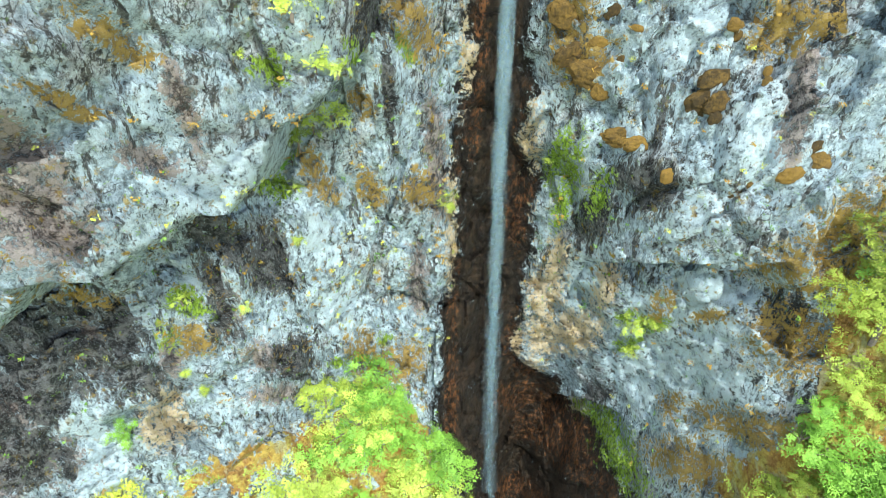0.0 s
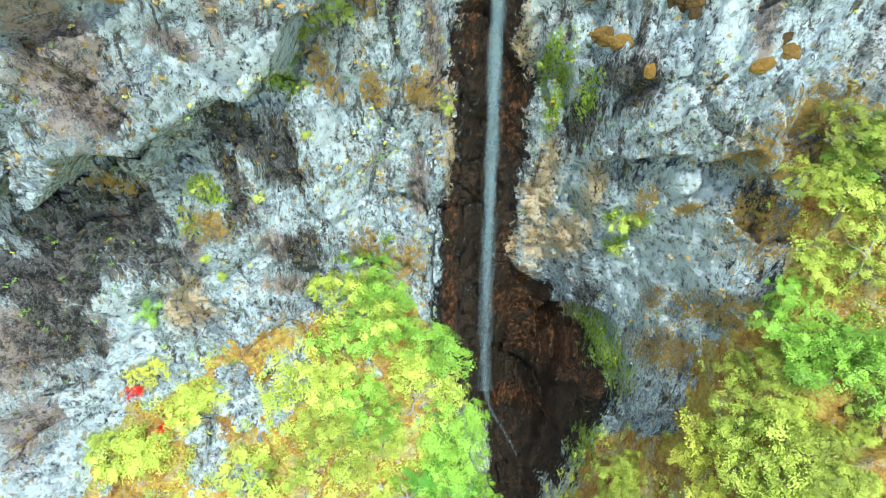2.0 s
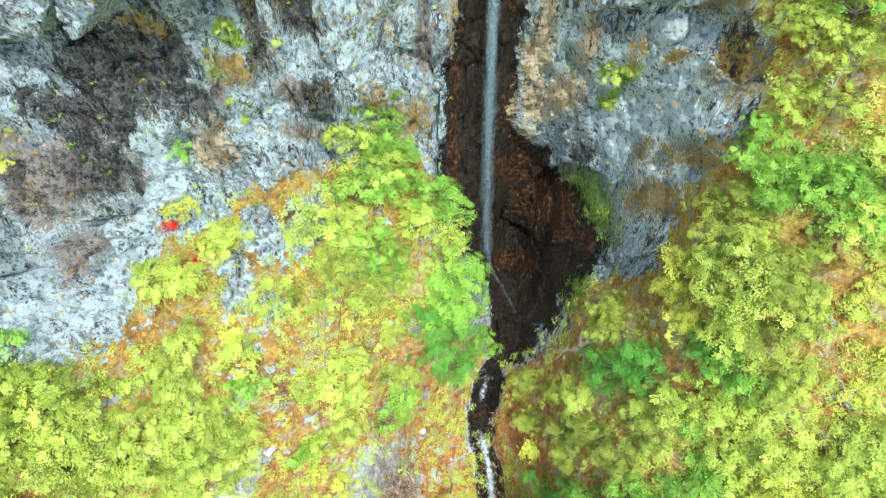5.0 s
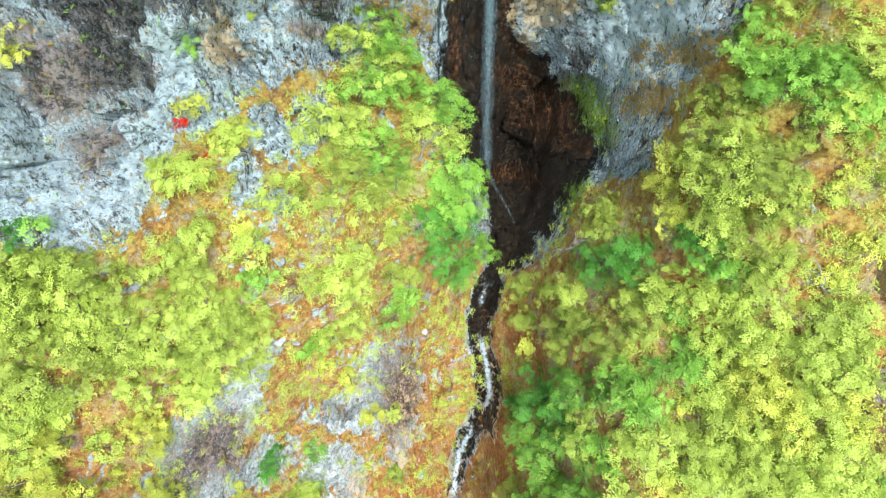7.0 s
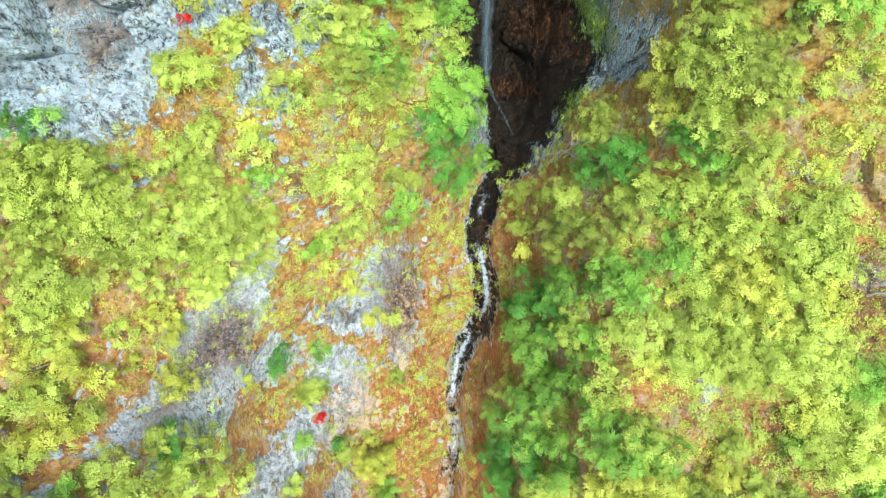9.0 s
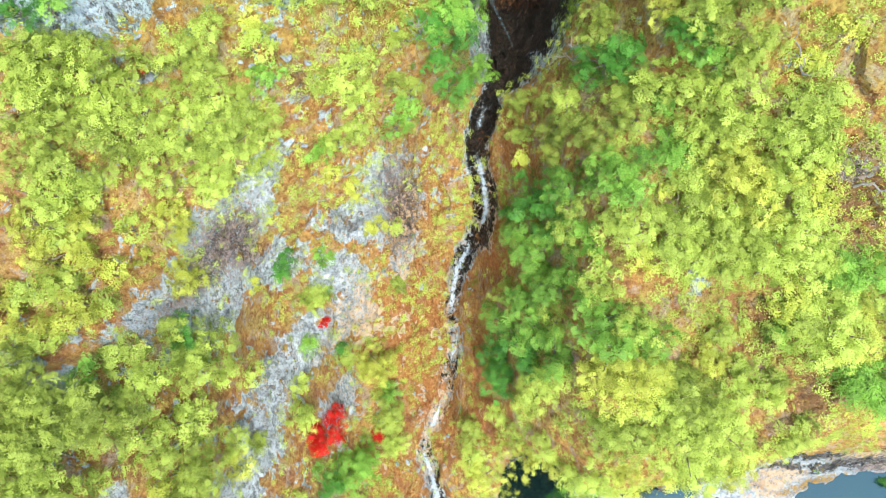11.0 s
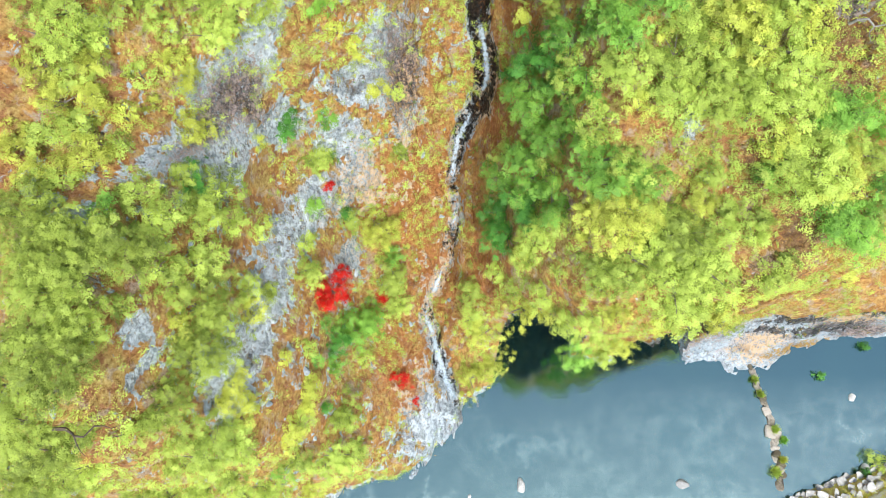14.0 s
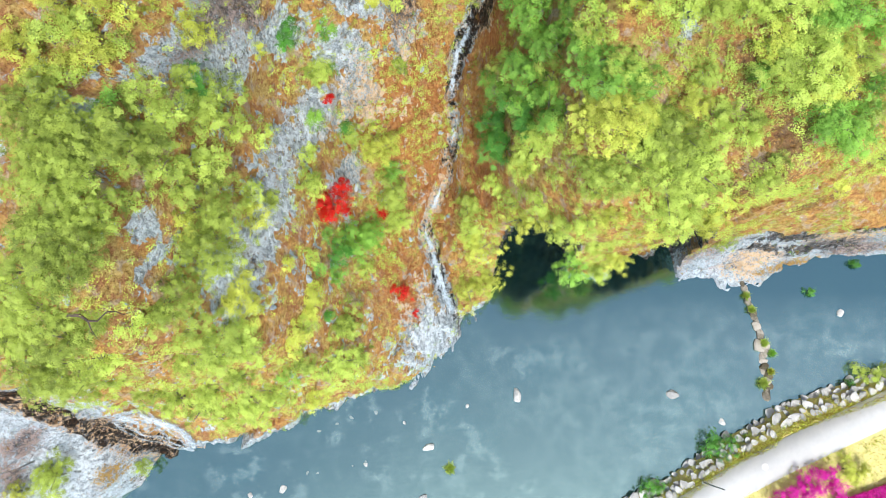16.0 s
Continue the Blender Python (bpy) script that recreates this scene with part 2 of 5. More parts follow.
TURF = plain("bank_turf", (0.46, 0.45, 0.14), (0.74, 0.66, 0.29), 0.12)
CONCRETE = plain("pale_concrete", (0.40, 0.42, 0.42), (0.48, 0.50, 0.49), 0.5, 0.9, 0.004)
DRY = leaf_material("dry_grass", (0.44, 0.31, 0.06), (0.24, 0.13, 0.03), 0.2)
LEAFY += [*LEAF.values(), DRY]
MOSS = plain("ochre_moss", (0.030, 0.020, 0.005), (0.17, 0.105, 0.018), 0.05, 0.95, 0.03, 0.3)


def pond_material():
    m = Nodes("pond_water", 0.05)
    film = m.noise(1.3, 10, 0.74, warp=0.3)
    wide = m.noise(7, 4, 0.55, warp=0.3)
    tone = m.mix(m.ramp(wide, (0.38, 0.0), (0.62, 1.0)), (0.0015, 0.009, 0.011), (0.005, 0.017, 0.015))
    murk = m.calc("MULTIPLY", m.ramp(film, (0.44, 0.0), (0.68, 1.0)), m.ramp(wide, (0.38, 0.1), (0.58, 0.55)))
    apart = m.add("ShaderNodeSeparateXYZ")
    m.put(m.where, apart.inputs[0])
    # water colour gets paler towards the weir side
    pale_side = m.calc("ADD", m.calc("MULTIPLY", apart.outputs[0], 0.03), m.calc("MULTIPLY", apart.outputs[1], -0.012), clamp=True)
    murk = m.calc("ADD", m.calc("MULTIPLY", murk, m.calc("MULTIPLY_ADD", pale_side, 0.9, 0.25)), m.calc("MULTIPLY", pale_side, 0.25))
    # pale colour is left out near the cliff, so the water by the caves stays black
    murk = m.calc("MULTIPLY", murk, m.calc("MULTIPLY", m.calc("SUBTRACT", -9.5, apart.outputs[1]), 0.3, clamp=True))
    # pale scum in torn patches
    scum = m.calc("MULTIPLY", m.ramp(m.noise(1.7, 10, 0.7), (0.50, 0.0), (0.57, 0.42)), m.ramp(m.noise(5.5, 4, 0.5), (0.47, 0.0), (0.56, 1.0)))
    murk = m.calc("MAXIMUM", murk, m.calc("MULTIPLY", scum, m.calc("MULTIPLY", m.calc("SUBTRACT", -11.0, apart.outputs[1]), 0.3, clamp=True)))
    colour = m.mix(murk, tone, (0.22, 0.28, 0.27))
    ripple = m.noise(0.35, 4, 0.6, m.stretch(1, 1.6, 1))
    m.surface.inputs["IOR"].default_value = 4.2
    m.surface.inputs["Specular Tint"].default_value = (0.63, 1.0, 0.90, 1)
    return m.done(colour, m.mix(murk, (0.06, 0.06, 0.06), (0.3, 0.3, 0.3)), m.bump(ripple, 0.012, 0.3))


def fall_material(name, along, across, thin, most, tint):
    """White water: strands with gaps that let the rock show."""
    m = Nodes(name, 0.35)
    strands = m.noise(1.0, 6, 0.7, m.stretch(across, across, along), 0.4)
    veil = m.add("ShaderNodeBsdfTransparent")
    both = m.add("ShaderNodeMixShader")
    edge = m.field("body")
    lit = m.ramp(m.calc("ADD", strands, m.calc("MULTIPLY", m.calc("SUBTRACT", edge, 0.6), 0.45)), (thin, 0.0), (thin + 0.22, 1.0))
    cover = m.calc("MULTIPLY", m.calc("MULTIPLY", lit, m.ramp(edge, (0.0, 0.0), (0.6, 1.0))), most, clamp=True)
    m.put(cover, both.inputs[0])
    m.done(tint, 0.4)
    m.put(veil.outputs[0], both.inputs[1]), m.put(m.surface.outputs[0], both.inputs[2])
    m.put(both.outputs[0], m.tree.nodes["Material Output"].inputs["Surface"])
    return m.mat


POND = pond_material()
FALL = fall_material("falling_water", 0.4, 8.0, 0.44, 0.27, (0.25, 0.44, 0.54))
MIST = fall_material("drifting_spray", 0.6, 4.0, 0.38, 0.13, (0.34, 0.52, 0.62))
WHITE = fall_material("white_water", 2.2, 6.0, 0.47, 0.68, (0.40, 0.51, 0.58))
FAN = fall_material("sliding_water", 1.6, 6.0, 0.46, 0.36, (0.52, 0.60, 0.65))


def link(name, verts, faces, material, parent=None, smooth=False, fields=None, label=""):
    """One mesh object from arrays, under a thing or on its own."""
    me = bpy.data.meshes.new(name)
    me.from_pydata(np.asarray(verts).tolist() if len(verts) else [], [], np.asarray(faces).tolist() if isinstance(faces, np.ndarray) else faces)
    me.materials.append(material)
    fields = dict(fields or {})
    if material in LEAFY and "spray" not in fields:
        fields["spray"] = np.repeat(np.random.default_rng(len(verts)).uniform(size=len(verts) // 3), 3)
    for key, values in fields.items():
        me.attributes.new(key, "FLOAT", "POINT").data.foreach_set("value", np.asarray(values, np.float32))
    if smooth:
        me.polygons.foreach_set("use_smooth", [True] * len(me.polygons))
    me.update()
    ob = new(name, me)
    ob.parent = parent
    if label:
        ob["label"] = label
    return ob


def part(name, bm, material, parent, label=""):
    me = bpy.data.meshes.new(name)
    bm.to_mesh(me), bm.free()
    me.materials.append(material)
    ob = new(name, me)
    ob.parent = parent
    if label:
        ob["label"] = label
    return ob



# ---- shape of the gorge ----
# The rock face is laid out on a plane that leans 45 degrees: u runs along the shore, v up the lean, w out of it.
LEAN45 = math.sqrt(0.5)


def lattice(ix, iy, iz, seed):
    h = (ix * 374761393 + iy * 668265263 + iz * 2147483647 + seed * 974634777) & 0xFFFFFFFF
    h = ((h ^ (h >> 13)) * 1274126177) & 0xFFFFFFFF
    h = ((h ^ (h >> 16)) * 2246822519) & 0xFFFFFFFF
    return ((h ^ (h >> 15)) & 0xFFFF) / 65535.0


def grain(p, size, seed=0):
    """Smooth value noise, -1 to 1, of the points p (n x 3) at a size in metres."""
    q = np.asarray(p, float) / size + 1000.0
    i = np.floor(q).astype(np.int64)
    f = q - i
    f = f * f * f * (f * (f * 6 - 15) + 10)
    out = 0.0
    for dx in (0, 1):
        for dy in (0, 1):
            for dz in (0, 1):
                wgt = (f[:, 0] if dx else 1 - f[:, 0]) * (f[:, 1] if dy else 1 - f[:, 1]) * (f[:, 2] if dz else 1 - f[:, 2])
                out = out + wgt * lattice(i[:, 0] + dx, i[:, 1] + dy, i[:, 2] + dz, seed)
    return out * 2 - 1


def layers(p, size, octaves, seed=0, rough=0.5):
    """Several sizes of grain, each half as big as the last."""
    out, amp, total = 0.0, 1.0, 0.0
    for k in range(octaves):
        out, total = out + amp * grain(p, size / 2**k, seed + 17 * k), total + amp
        amp *= rough
    return out / total


def blocks(p, size, seed=0):
    """Broken rock: each cell is a tilted facet. Gives the facet's height and how near the crack is (0 at a crack)."""
    q = np.asarray(p, float) / size + 1000.0
    base = np.floor(q).astype(np.int64)
    f1, f2 = np.full(len(q), 9.0), np.full(len(q), 9.0)
    height = np.zeros(len(q))
    for dx in (-1, 0, 1):
        for dy in (-1, 0, 1):
            for dz in (-1, 0, 1):
                c = base + (dx, dy, dz)
                spot = c + np.stack([lattice(c[:, 0], c[:, 1], c[:, 2], seed + k) for k in (1, 2, 3)], 1)
                off = q - spot
                d = (off**2).sum(1)
                tip = np.stack([lattice(c[:, 0], c[:, 1], c[:, 2], seed + k) for k in (4, 5, 6)], 1) * 2 - 1
                near = d < f1
                f2 = np.where(near, f1, np.minimum(f2, d))
                height = np.where(near, (off * tip).sum(1) + 0.5 * (lattice(c[:, 0], c[:, 1], c[:, 2], seed + 7) - 0.5), height)
                f1 = np.where(near, d, f1)
    return height, np.sqrt(f2) - np.sqrt(f1)


STATIONS, LEVELS, HEIGHTS = [], np.array([-15, -10, -5, 0, 5, 10, 15, 20, 25, 30, 36, 44.0]), []


def section(u, *w):
    """One cut through the gorge: how far the ground stands out at each level."""
    STATIONS.append(u), HEIGHTS.append(w)


section(-40, 21.1, 22.9, 24.9, 27.5, 30.4, 33.1, 34.8, 34.9, 33.3, 30.3, 25.4, 18.2)
section(-26, 20.5, 17.8, 18.7, 23.2, 26.8, 27.7, 27.1, 26.2, 25.6, 24.5, 22.2, 19.1)
section(-18, 15.3, 16.1, 19.4, 23.3, 24.5, 23.3, 18.8, 19, 18.8, 21.9, 21.1, 22.4)
section(-13, 13.9, 16.3, 19, 21.8, 25.8, 24.5, 17.2, 15.7, 16.6, 17.1, 19.9, 26.2)
section(-9, 12.7, 14.7, 17.6, 20.2, 15.5, 10.2, 11.8, 13.7, 14.2, 13.9, 20.2, 28.3)
section(-5.5, 10.1, 13.3, 15.4, 10.4, 6.6, 7.3, 8.2, 11.3, 13.8, 12.7, 17.3, 25.7)
section(-2.5, 9.4, 12.5, 11.1, 7.6, 6.2, 5.2, 6, 8.4, 10.7, 9.6, 13, 23.8)
section(0, 8.8, 10.5, 9.3, 6.4, 5, 3.5, 3.8, 5.3, 10.1, 8.9, 11.6, 19.3)
section(2, 7.1, 8, 9.1, 9.3, 7.8, 4.7, 4.2, 2.5, 2.3, 5.6, 10, 18.4)
section(4, 5.2, 5.8, 8.2, 10.2, 13.5, 12.7, 7.8, 5.7, -2.3, 1.8, 10.8, 20.1)
section(6.5, 3.3, 4.2, 6.8, 11.5, 17.1, 18.8, 17.1, 14.6, 7.7, 5.8, 14.9, 21.5)
section(10, 2.6, 4.1, 6.8, 11.5, 17.4, 18.8, 17.7, 15.7, 16.9, 15.9, 17.7, 21.9)
section(15, 4.5, 5.2, 6.5, 11.1, 15.8, 19.8, 18, 18.8, 17.9, 18.6, 19.9, 22.4)
section(21, 7.6, 8.5, 5.9, 8.3, 13.4, 16.8, 17.1, 17.9, 19.3, 20.4, 21.3, 23)
section(30, 7.1, 5.9, 4.9, 7.3, 7.1, 12.8, 16.9, 19, 20.5, 21.7, 23.1, 25.2)
section(44, 2.2, 2.9, 3.9, 5.4, 8, 11.2, 14.6, 17.9, 20.8, 23.4, 26.2, 29.7)


def spread(stations, q):
    """Weights of a smooth curve through uneven stations."""
    s, q = np.array(stations, float), np.clip(q, stations[0], stations[-1])
    i = np.clip(np.searchsorted(s, q, side="right") - 1, 0, len(s) - 2)
    out, h, r = np.zeros((len(q), len(s))), s[i + 1] - s[i], np.arange(len(q))
    t = (q - s[i]) / h
    out[r, i] += 2 * t**3 - 3 * t**2 + 1
    out[r, i + 1] += 3 * t**2 - 2 * t**3
    for k, part_ in ((i, t**3 - 2 * t**2 + t), (i + 1, t**3 - t**2)):
        lo, hi = np.maximum(k - 1, 0), np.minimum(k + 1, len(s) - 1)
        out[r, hi] += part_ * h / (s[hi] - s[lo])
        out[r, lo] -= part_ * h / (s[hi] - s[lo])
    return out


def step(a, b, x):
    t = np.clip((x - a) / (b - a), 0, 1)
    return t * t * (3 - 2 * t)


def patch(u, v, cu, cv, ru, rv, turn=0.0, soft=0.8):
    """1 inside an oval patch of the face, falling to 0 outside it; the outline is ragged."""
    a = radians(turn)
    du, dv = u - cu, v - cv
    x, y = du * math.cos(a) + dv * math.sin(a), -du * math.sin(a) + dv * math.cos(a)
    p = np.stack([1.5 * u, 0.55 * v, 0 * u], 1)
    rag = 0.55 * layers(p, 1.5, 5, 31, 0.7)
    return 1 - step(1 - soft, 1 + soft, np.sqrt((x / ru) ** 2 + (y / rv) ** 2) + rag)


def bow(u, stations, values):
    return np.interp(u, stations, values)


STREAM = ((-8.6, -6.7, -5.1, -3.5, -2.6, -1.6, -1.2, -0.2, 1.5, 2.8, 5, 6.3, 7.7, 9.3, 10.3, 11.7, 13.6, 14.1, 15.6, 17, 18.1, 19.6), (1.85, 0.66, 0.05, -0.5, -0.75, -1.27, -1.21, -0.64, -0.02, 0.33, 0.6, 0.3, 0.5, 0.71, 1.21, 1.83, 2.4, 2.4, 2.18, 1.78, 1.89, 2.4))
SLAB = ((-40, -11.4, -10.9, -10.3, -9.95, -8.7, -7.9, -7.3, -6.3, -5.6, -4.9, -4.2, -3.9, -3.1, -2.3, -1.9, -1.7, -1.2), (35, 34.6, 34.7, 35.5, 34.5, 35.5, 35.7, 35.7, 36.4, 37.2, 37.6, 38.5, 39.3, 39.8, 40.5, 41.2, 41.9, 44))
LEDGE = ((5.3, 6.5, 7.7, 8.5, 9.2), (36.4, 36.2, 36, 35.9, 35.3))
CRACK = ((-8.6, -7.9, -7.3, -6.7, -6.2, -5.5), (38.2, 38.5, 38.8, 39.3, 39.9, 40.6))
WET_LEFT = ((17, 19.2, 20.9, 22.9, 25.4, 26.9, 28.8, 30.7, 33.7, 37.6, 40.7, 43, 50), (1.5, 1.6, 1.9, 2.2, 2.0, 0.9, -0.2, -0.35, -0.25, 0, 0.1, 0.1, 0.3))
WET_RIGHT = ((17, 19, 20.1, 21.4, 22.8, 24.2, 25.6, 27.4, 28.8, 30, 31.9, 32.6, 33.6, 36.2, 38.5, 40.8, 42, 43, 50), (2.6, 2.9, 3.4, 4.5, 5.4, 6.1, 6.7, 7.1, 6.9, 6.2, 5, 3.5, 3.2, 3.3, 3.3, 2.6, 2.5, 2.6, 2.7))


def wet_strip(u, v):
    """The dark wet rock behind the fall and round its basin."""
    p = np.stack([u, v, 0 * u], 1)
    wob = 0.75 * layers(p, 1.8, 5, 5, 0.62)
    inside = np.minimum(u + wob - bow(v, *WET_LEFT), bow(v, *WET_RIGHT) - u - wob)
    return step(-0.45, 0.75, inside) * step(17, 19, v)


def stream_strip(u, v, half):
    p = np.stack([u, v, 0 * u], 1)
    off = np.abs(u - bow(v, *STREAM) + 0.22 * layers(p, 0.9, 3, 9))
    return (1 - step(half * 0.6, half * 1.3, off)) * (1 - step(19.5, 20.5, v)) * step(-9.2, -8.2, v)


def shaped(u, v, w):
    p = np.stack([u, v, 0 * u], 1)
    rag = layers(p, 1.5, 4, 3, 0.6)
    over = v - bow(u, *LEDGE) + 0.3 * rag
    right = step(4.4, 5.4, u) * (1 - step(8.8, 9.8, u))
    w = w + right * (0.7 * step(-0.05, 0.1, over) * (1 - step(1.0, 5.0, over)) - 0.5 * (1 - step(-0.05, 0.05, over)) * step(-1.5, -0.05, over))
    crack = v - bow(u, *CRACK) + 0.25 * rag
    w = w - (1 - step(-5.8, -5.2, u)) * (0.7 * (1 - step(0.05, 0.45, np.abs(crack))) - 0.4 * step(0, 0.3, crack) * (1 - step(1, 4, crack)))
    w = w - 0.7 * wet_strip(u, v) - 0.5 * stream_strip(u, v, 0.6)
    return np.maximum(w, -1.6 / LEAN45 - v)


def hung(p, u, v):
    """A great slab hangs out over the left wall, hollow beneath its jagged lip; a lesser ledge stands out on the right."""
    q = np.stack([u, v, 0 * u], 1)
    rag = layers(q, 1.7, 4, 3, 0.62)
    over = v - 0.15 - bow(u, *SLAB) + 0.18 * rag
    left = 1 - step(-2.6, -1.0, u)
    y = left * (0.9 * (1 - step(-0.28, 0.28, over)) * step(-4.0, -0.1, over) - 1.2 * step(-0.28, 0.28, over) * (1 - step(3.0, 9.0, over)))
    over = v - 0.15 - bow(u, *LEDGE) + 0.4 * rag
    right = step(4.4, 5.4, u) * (1 - step(8.8, 9.8, u))
    y = y + right * (0.4 * (1 - step(-0.28, 0.28, over)) * step(-1.6, -0.05, over) - 0.6 * step(-0.28, 0.28, over) * (1 - step(1.0, 4.5, over)))
    arch = np.sqrt(((u - 5.9) / 1.4) ** 2 + ((v - 29.6) / 1.5) ** 2) + 0.35 * rag
    y = y + 1.1 * (1 - step(0.9, 1.0, arch)) * step(27.6, 29.0, v)
    return p + np.stack([0 * y, y, 0 * y], 1)



def face(u, v):
    """Height w of the smooth form at (u, v), before the rock's own relief."""
    w = np.einsum("ni,nj,ij->n", spread(STATIONS, u), spread(LEVELS, v), np.array(HEIGHTS))
    return shaped(u, v, w)


def place(u, v, w):
    return np.stack([u, LEAN45 * (v - w), LEAN45 * (v + w)], 1)


# ---- the rock face as one sheet ----
def nodes_between(*spans):
    out = [np.arange(a, b, s) for a, b, s in spans]
    return np.concatenate([*out, [spans[-1][1]]])


def zone_sum(u, v, rows):
    out = np.zeros(len(u))
    for cu, cv, ru, rv, turn in rows:
        near = (np.abs(u - cu) < 2.2 * max(ru, rv)) & (np.abs(v - cv) < 2.2 * max(ru, rv))
        if near.any():
            out[near] = np.maximum(out[near], patch(u[near], v[near], cu, cv, ru, rv, turn))
    return out


BARE = []
BARE += [(-8.7, 17.4, 0.7, 2.1, -25), (-10.2, 15.2, 1.2, 1.6, -20), (-10.9, 13.4, 1.5, 1.2, 20), (-3, 15.2, 1.3, 2.6, 0), (-4.5, 14, 2, 1.1, 0), (-2.4, 11.6, 0.8, 2.2, 0), (-6, 10.8, 1.4, 1.4, 0), (-11.9, 13.6, 0.9, 0.7, 20), (-5.6, 8.4, 1.1, 2.4, 0), (-9.3, 4, 0.9, 2.3, -15), (-12.1, 8.5, 0.3, 0.6, 0), (-7.4, 7.8, 1.3, 1.4, 0), (-8.1, 7, 1.4, 1.2, 0), (-0.9, -7.5, 1.8, 2.2, 0), (-12, 6.9, 0.3, 0.3, 0), (-6.1, 3.4, 0.8, 0.8, 0), (10.2, 15.1, 0.6, 0.7, 0), (-10.4, 12.1, 0.7, 1.3, 0)]
BARE += [(-14.3, 12.3, 1, 0.5, 0), (-15.8, 12.9, 1.2, 0.3, 0), (-10.4, 3.8, 0.5, 1.3, 0), (-8.7, 12.6, 1.1, 1.1, 0), (-5.3, 28.8, 0.6, 0.9, 0), (-6.9, 28.2, 0.9, 0.8, 0), (-7.8, 26.3, 0.5, 1.1, 0), (-6.4, 25.6, 0.6, 0.4, 0), (-2.7, 12.1, 0.6, 1.6, 0), (14.8, 20, 0.7, 0.6, 0), (-5.1, 7.7, 1, 1.7, 0)]
DUSKY = []
DUSKY += [(-9.9, 15.3, 0.8, 1.2, -20), (-10.5, 14.6, 0.6, 1, 0), (16.5, -1.4, 3.3, 3.2, 0), (29.9, -3.8, 2.6, 0.9, 8), (-10, 15.1, 1, 1.2, -20), (-26.7, -12.3, 0.7, 1.2, 0), (-10.9, 14.5, 0.6, 0.9, -20), (-9.7, 14.1, 0.6, 1, 0), (-11.2, 13.6, 0.8, 0.6, 20), (27.7, -2.9, 2.5, 1.1, 8), (-26.3, -10.8, 1.2, 0.5, 0), (-6.4, 22, 0.4, 0.7, 0), (-2.5, 13.2, 0.9, 2.2, 0), (-10.1, 15.2, 1, 1.3, -20), (-2.4, 15, 1, 2.2, 0), (-10.1, 14.8, 0.8, 1.2, -20), (-8, 37.8, 0.69, 1.3, 0), (-7.8, 38.5, 0.35, 0.61, 0)]
DUSKY += [(-7.8, 37.2, 0.84, 0.56, 0), (-5.3, 39.8, 0.22, 0.65, 0), (-6.1, 38.7, 0.36, 0.22, 0), (-9.5, 33.5, 0.31, 0.89, 0), (-6, 34.5, 0.3, 0.87, 0), (-5.2, 33.3, 0.78, 0.46, 0), (-5.4, 32.1, 0.7, 0.32, 0), (8.3, 40, 0.21, 1.07, 0), (8.1, 39, 0.19, 0.64, 0), (-0.3, 39.7, 0.3, 1.2, 0), (-0.3, 38.6, 0.28, 0.83, 0), (-0.9, 35.7, 0.35, 1.11, 0), (-11.3, 31.9, 0.5, 0.65, 0), (-7.6, 33.2, 0.24, 0.49, 0), (-12.2, 30.6, 1.59, 1.13, 0), (-12.5, 27.7, 0.77, 0.91, 0), (-13.2, 29.7, 0.62, 0.98, 0), (-11.6, 32.1, 0.97, 0.52, 0)]
DUSKY += [(14.9, 19.2, 1.24, 1.65, 0), (16.1, 16.7, 1.3, 1.23, 0), (14.1, 20.1, 0.73, 0.69, 0), (14.6, 11.2, 1.08, 1.15, 0), (14.2, 8.8, 1.26, 1.33, 0), (17.1, 12.9, 0.86, 1.08, 0), (12.8, 13.4, 0.53, 1.01, 0), (22.7, 2.4, 1.98, 1.13, 0)]
# wet black rock, plus shade under the slab lip and in holes, as colour
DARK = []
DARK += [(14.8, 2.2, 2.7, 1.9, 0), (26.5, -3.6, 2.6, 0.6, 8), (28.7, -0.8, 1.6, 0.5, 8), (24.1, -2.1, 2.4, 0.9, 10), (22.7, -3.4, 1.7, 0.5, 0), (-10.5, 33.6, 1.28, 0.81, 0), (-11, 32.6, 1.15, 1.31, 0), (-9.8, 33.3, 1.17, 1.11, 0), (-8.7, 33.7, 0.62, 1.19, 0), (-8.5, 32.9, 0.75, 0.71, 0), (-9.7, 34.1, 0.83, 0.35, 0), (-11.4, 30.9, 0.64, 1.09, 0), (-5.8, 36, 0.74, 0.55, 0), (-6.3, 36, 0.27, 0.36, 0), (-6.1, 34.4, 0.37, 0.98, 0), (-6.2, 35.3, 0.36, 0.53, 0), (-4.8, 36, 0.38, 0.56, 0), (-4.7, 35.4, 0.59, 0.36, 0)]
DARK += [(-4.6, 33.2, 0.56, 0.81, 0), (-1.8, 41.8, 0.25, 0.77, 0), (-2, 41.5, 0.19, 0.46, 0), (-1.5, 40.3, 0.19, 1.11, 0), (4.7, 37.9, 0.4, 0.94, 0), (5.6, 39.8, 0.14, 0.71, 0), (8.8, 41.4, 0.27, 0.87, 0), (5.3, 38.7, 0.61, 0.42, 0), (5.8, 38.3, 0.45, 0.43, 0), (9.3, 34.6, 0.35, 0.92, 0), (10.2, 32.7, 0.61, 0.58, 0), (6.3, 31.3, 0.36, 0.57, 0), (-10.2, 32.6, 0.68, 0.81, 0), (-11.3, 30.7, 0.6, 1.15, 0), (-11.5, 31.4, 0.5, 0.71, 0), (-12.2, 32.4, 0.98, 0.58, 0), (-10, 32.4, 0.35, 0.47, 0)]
PALE = []
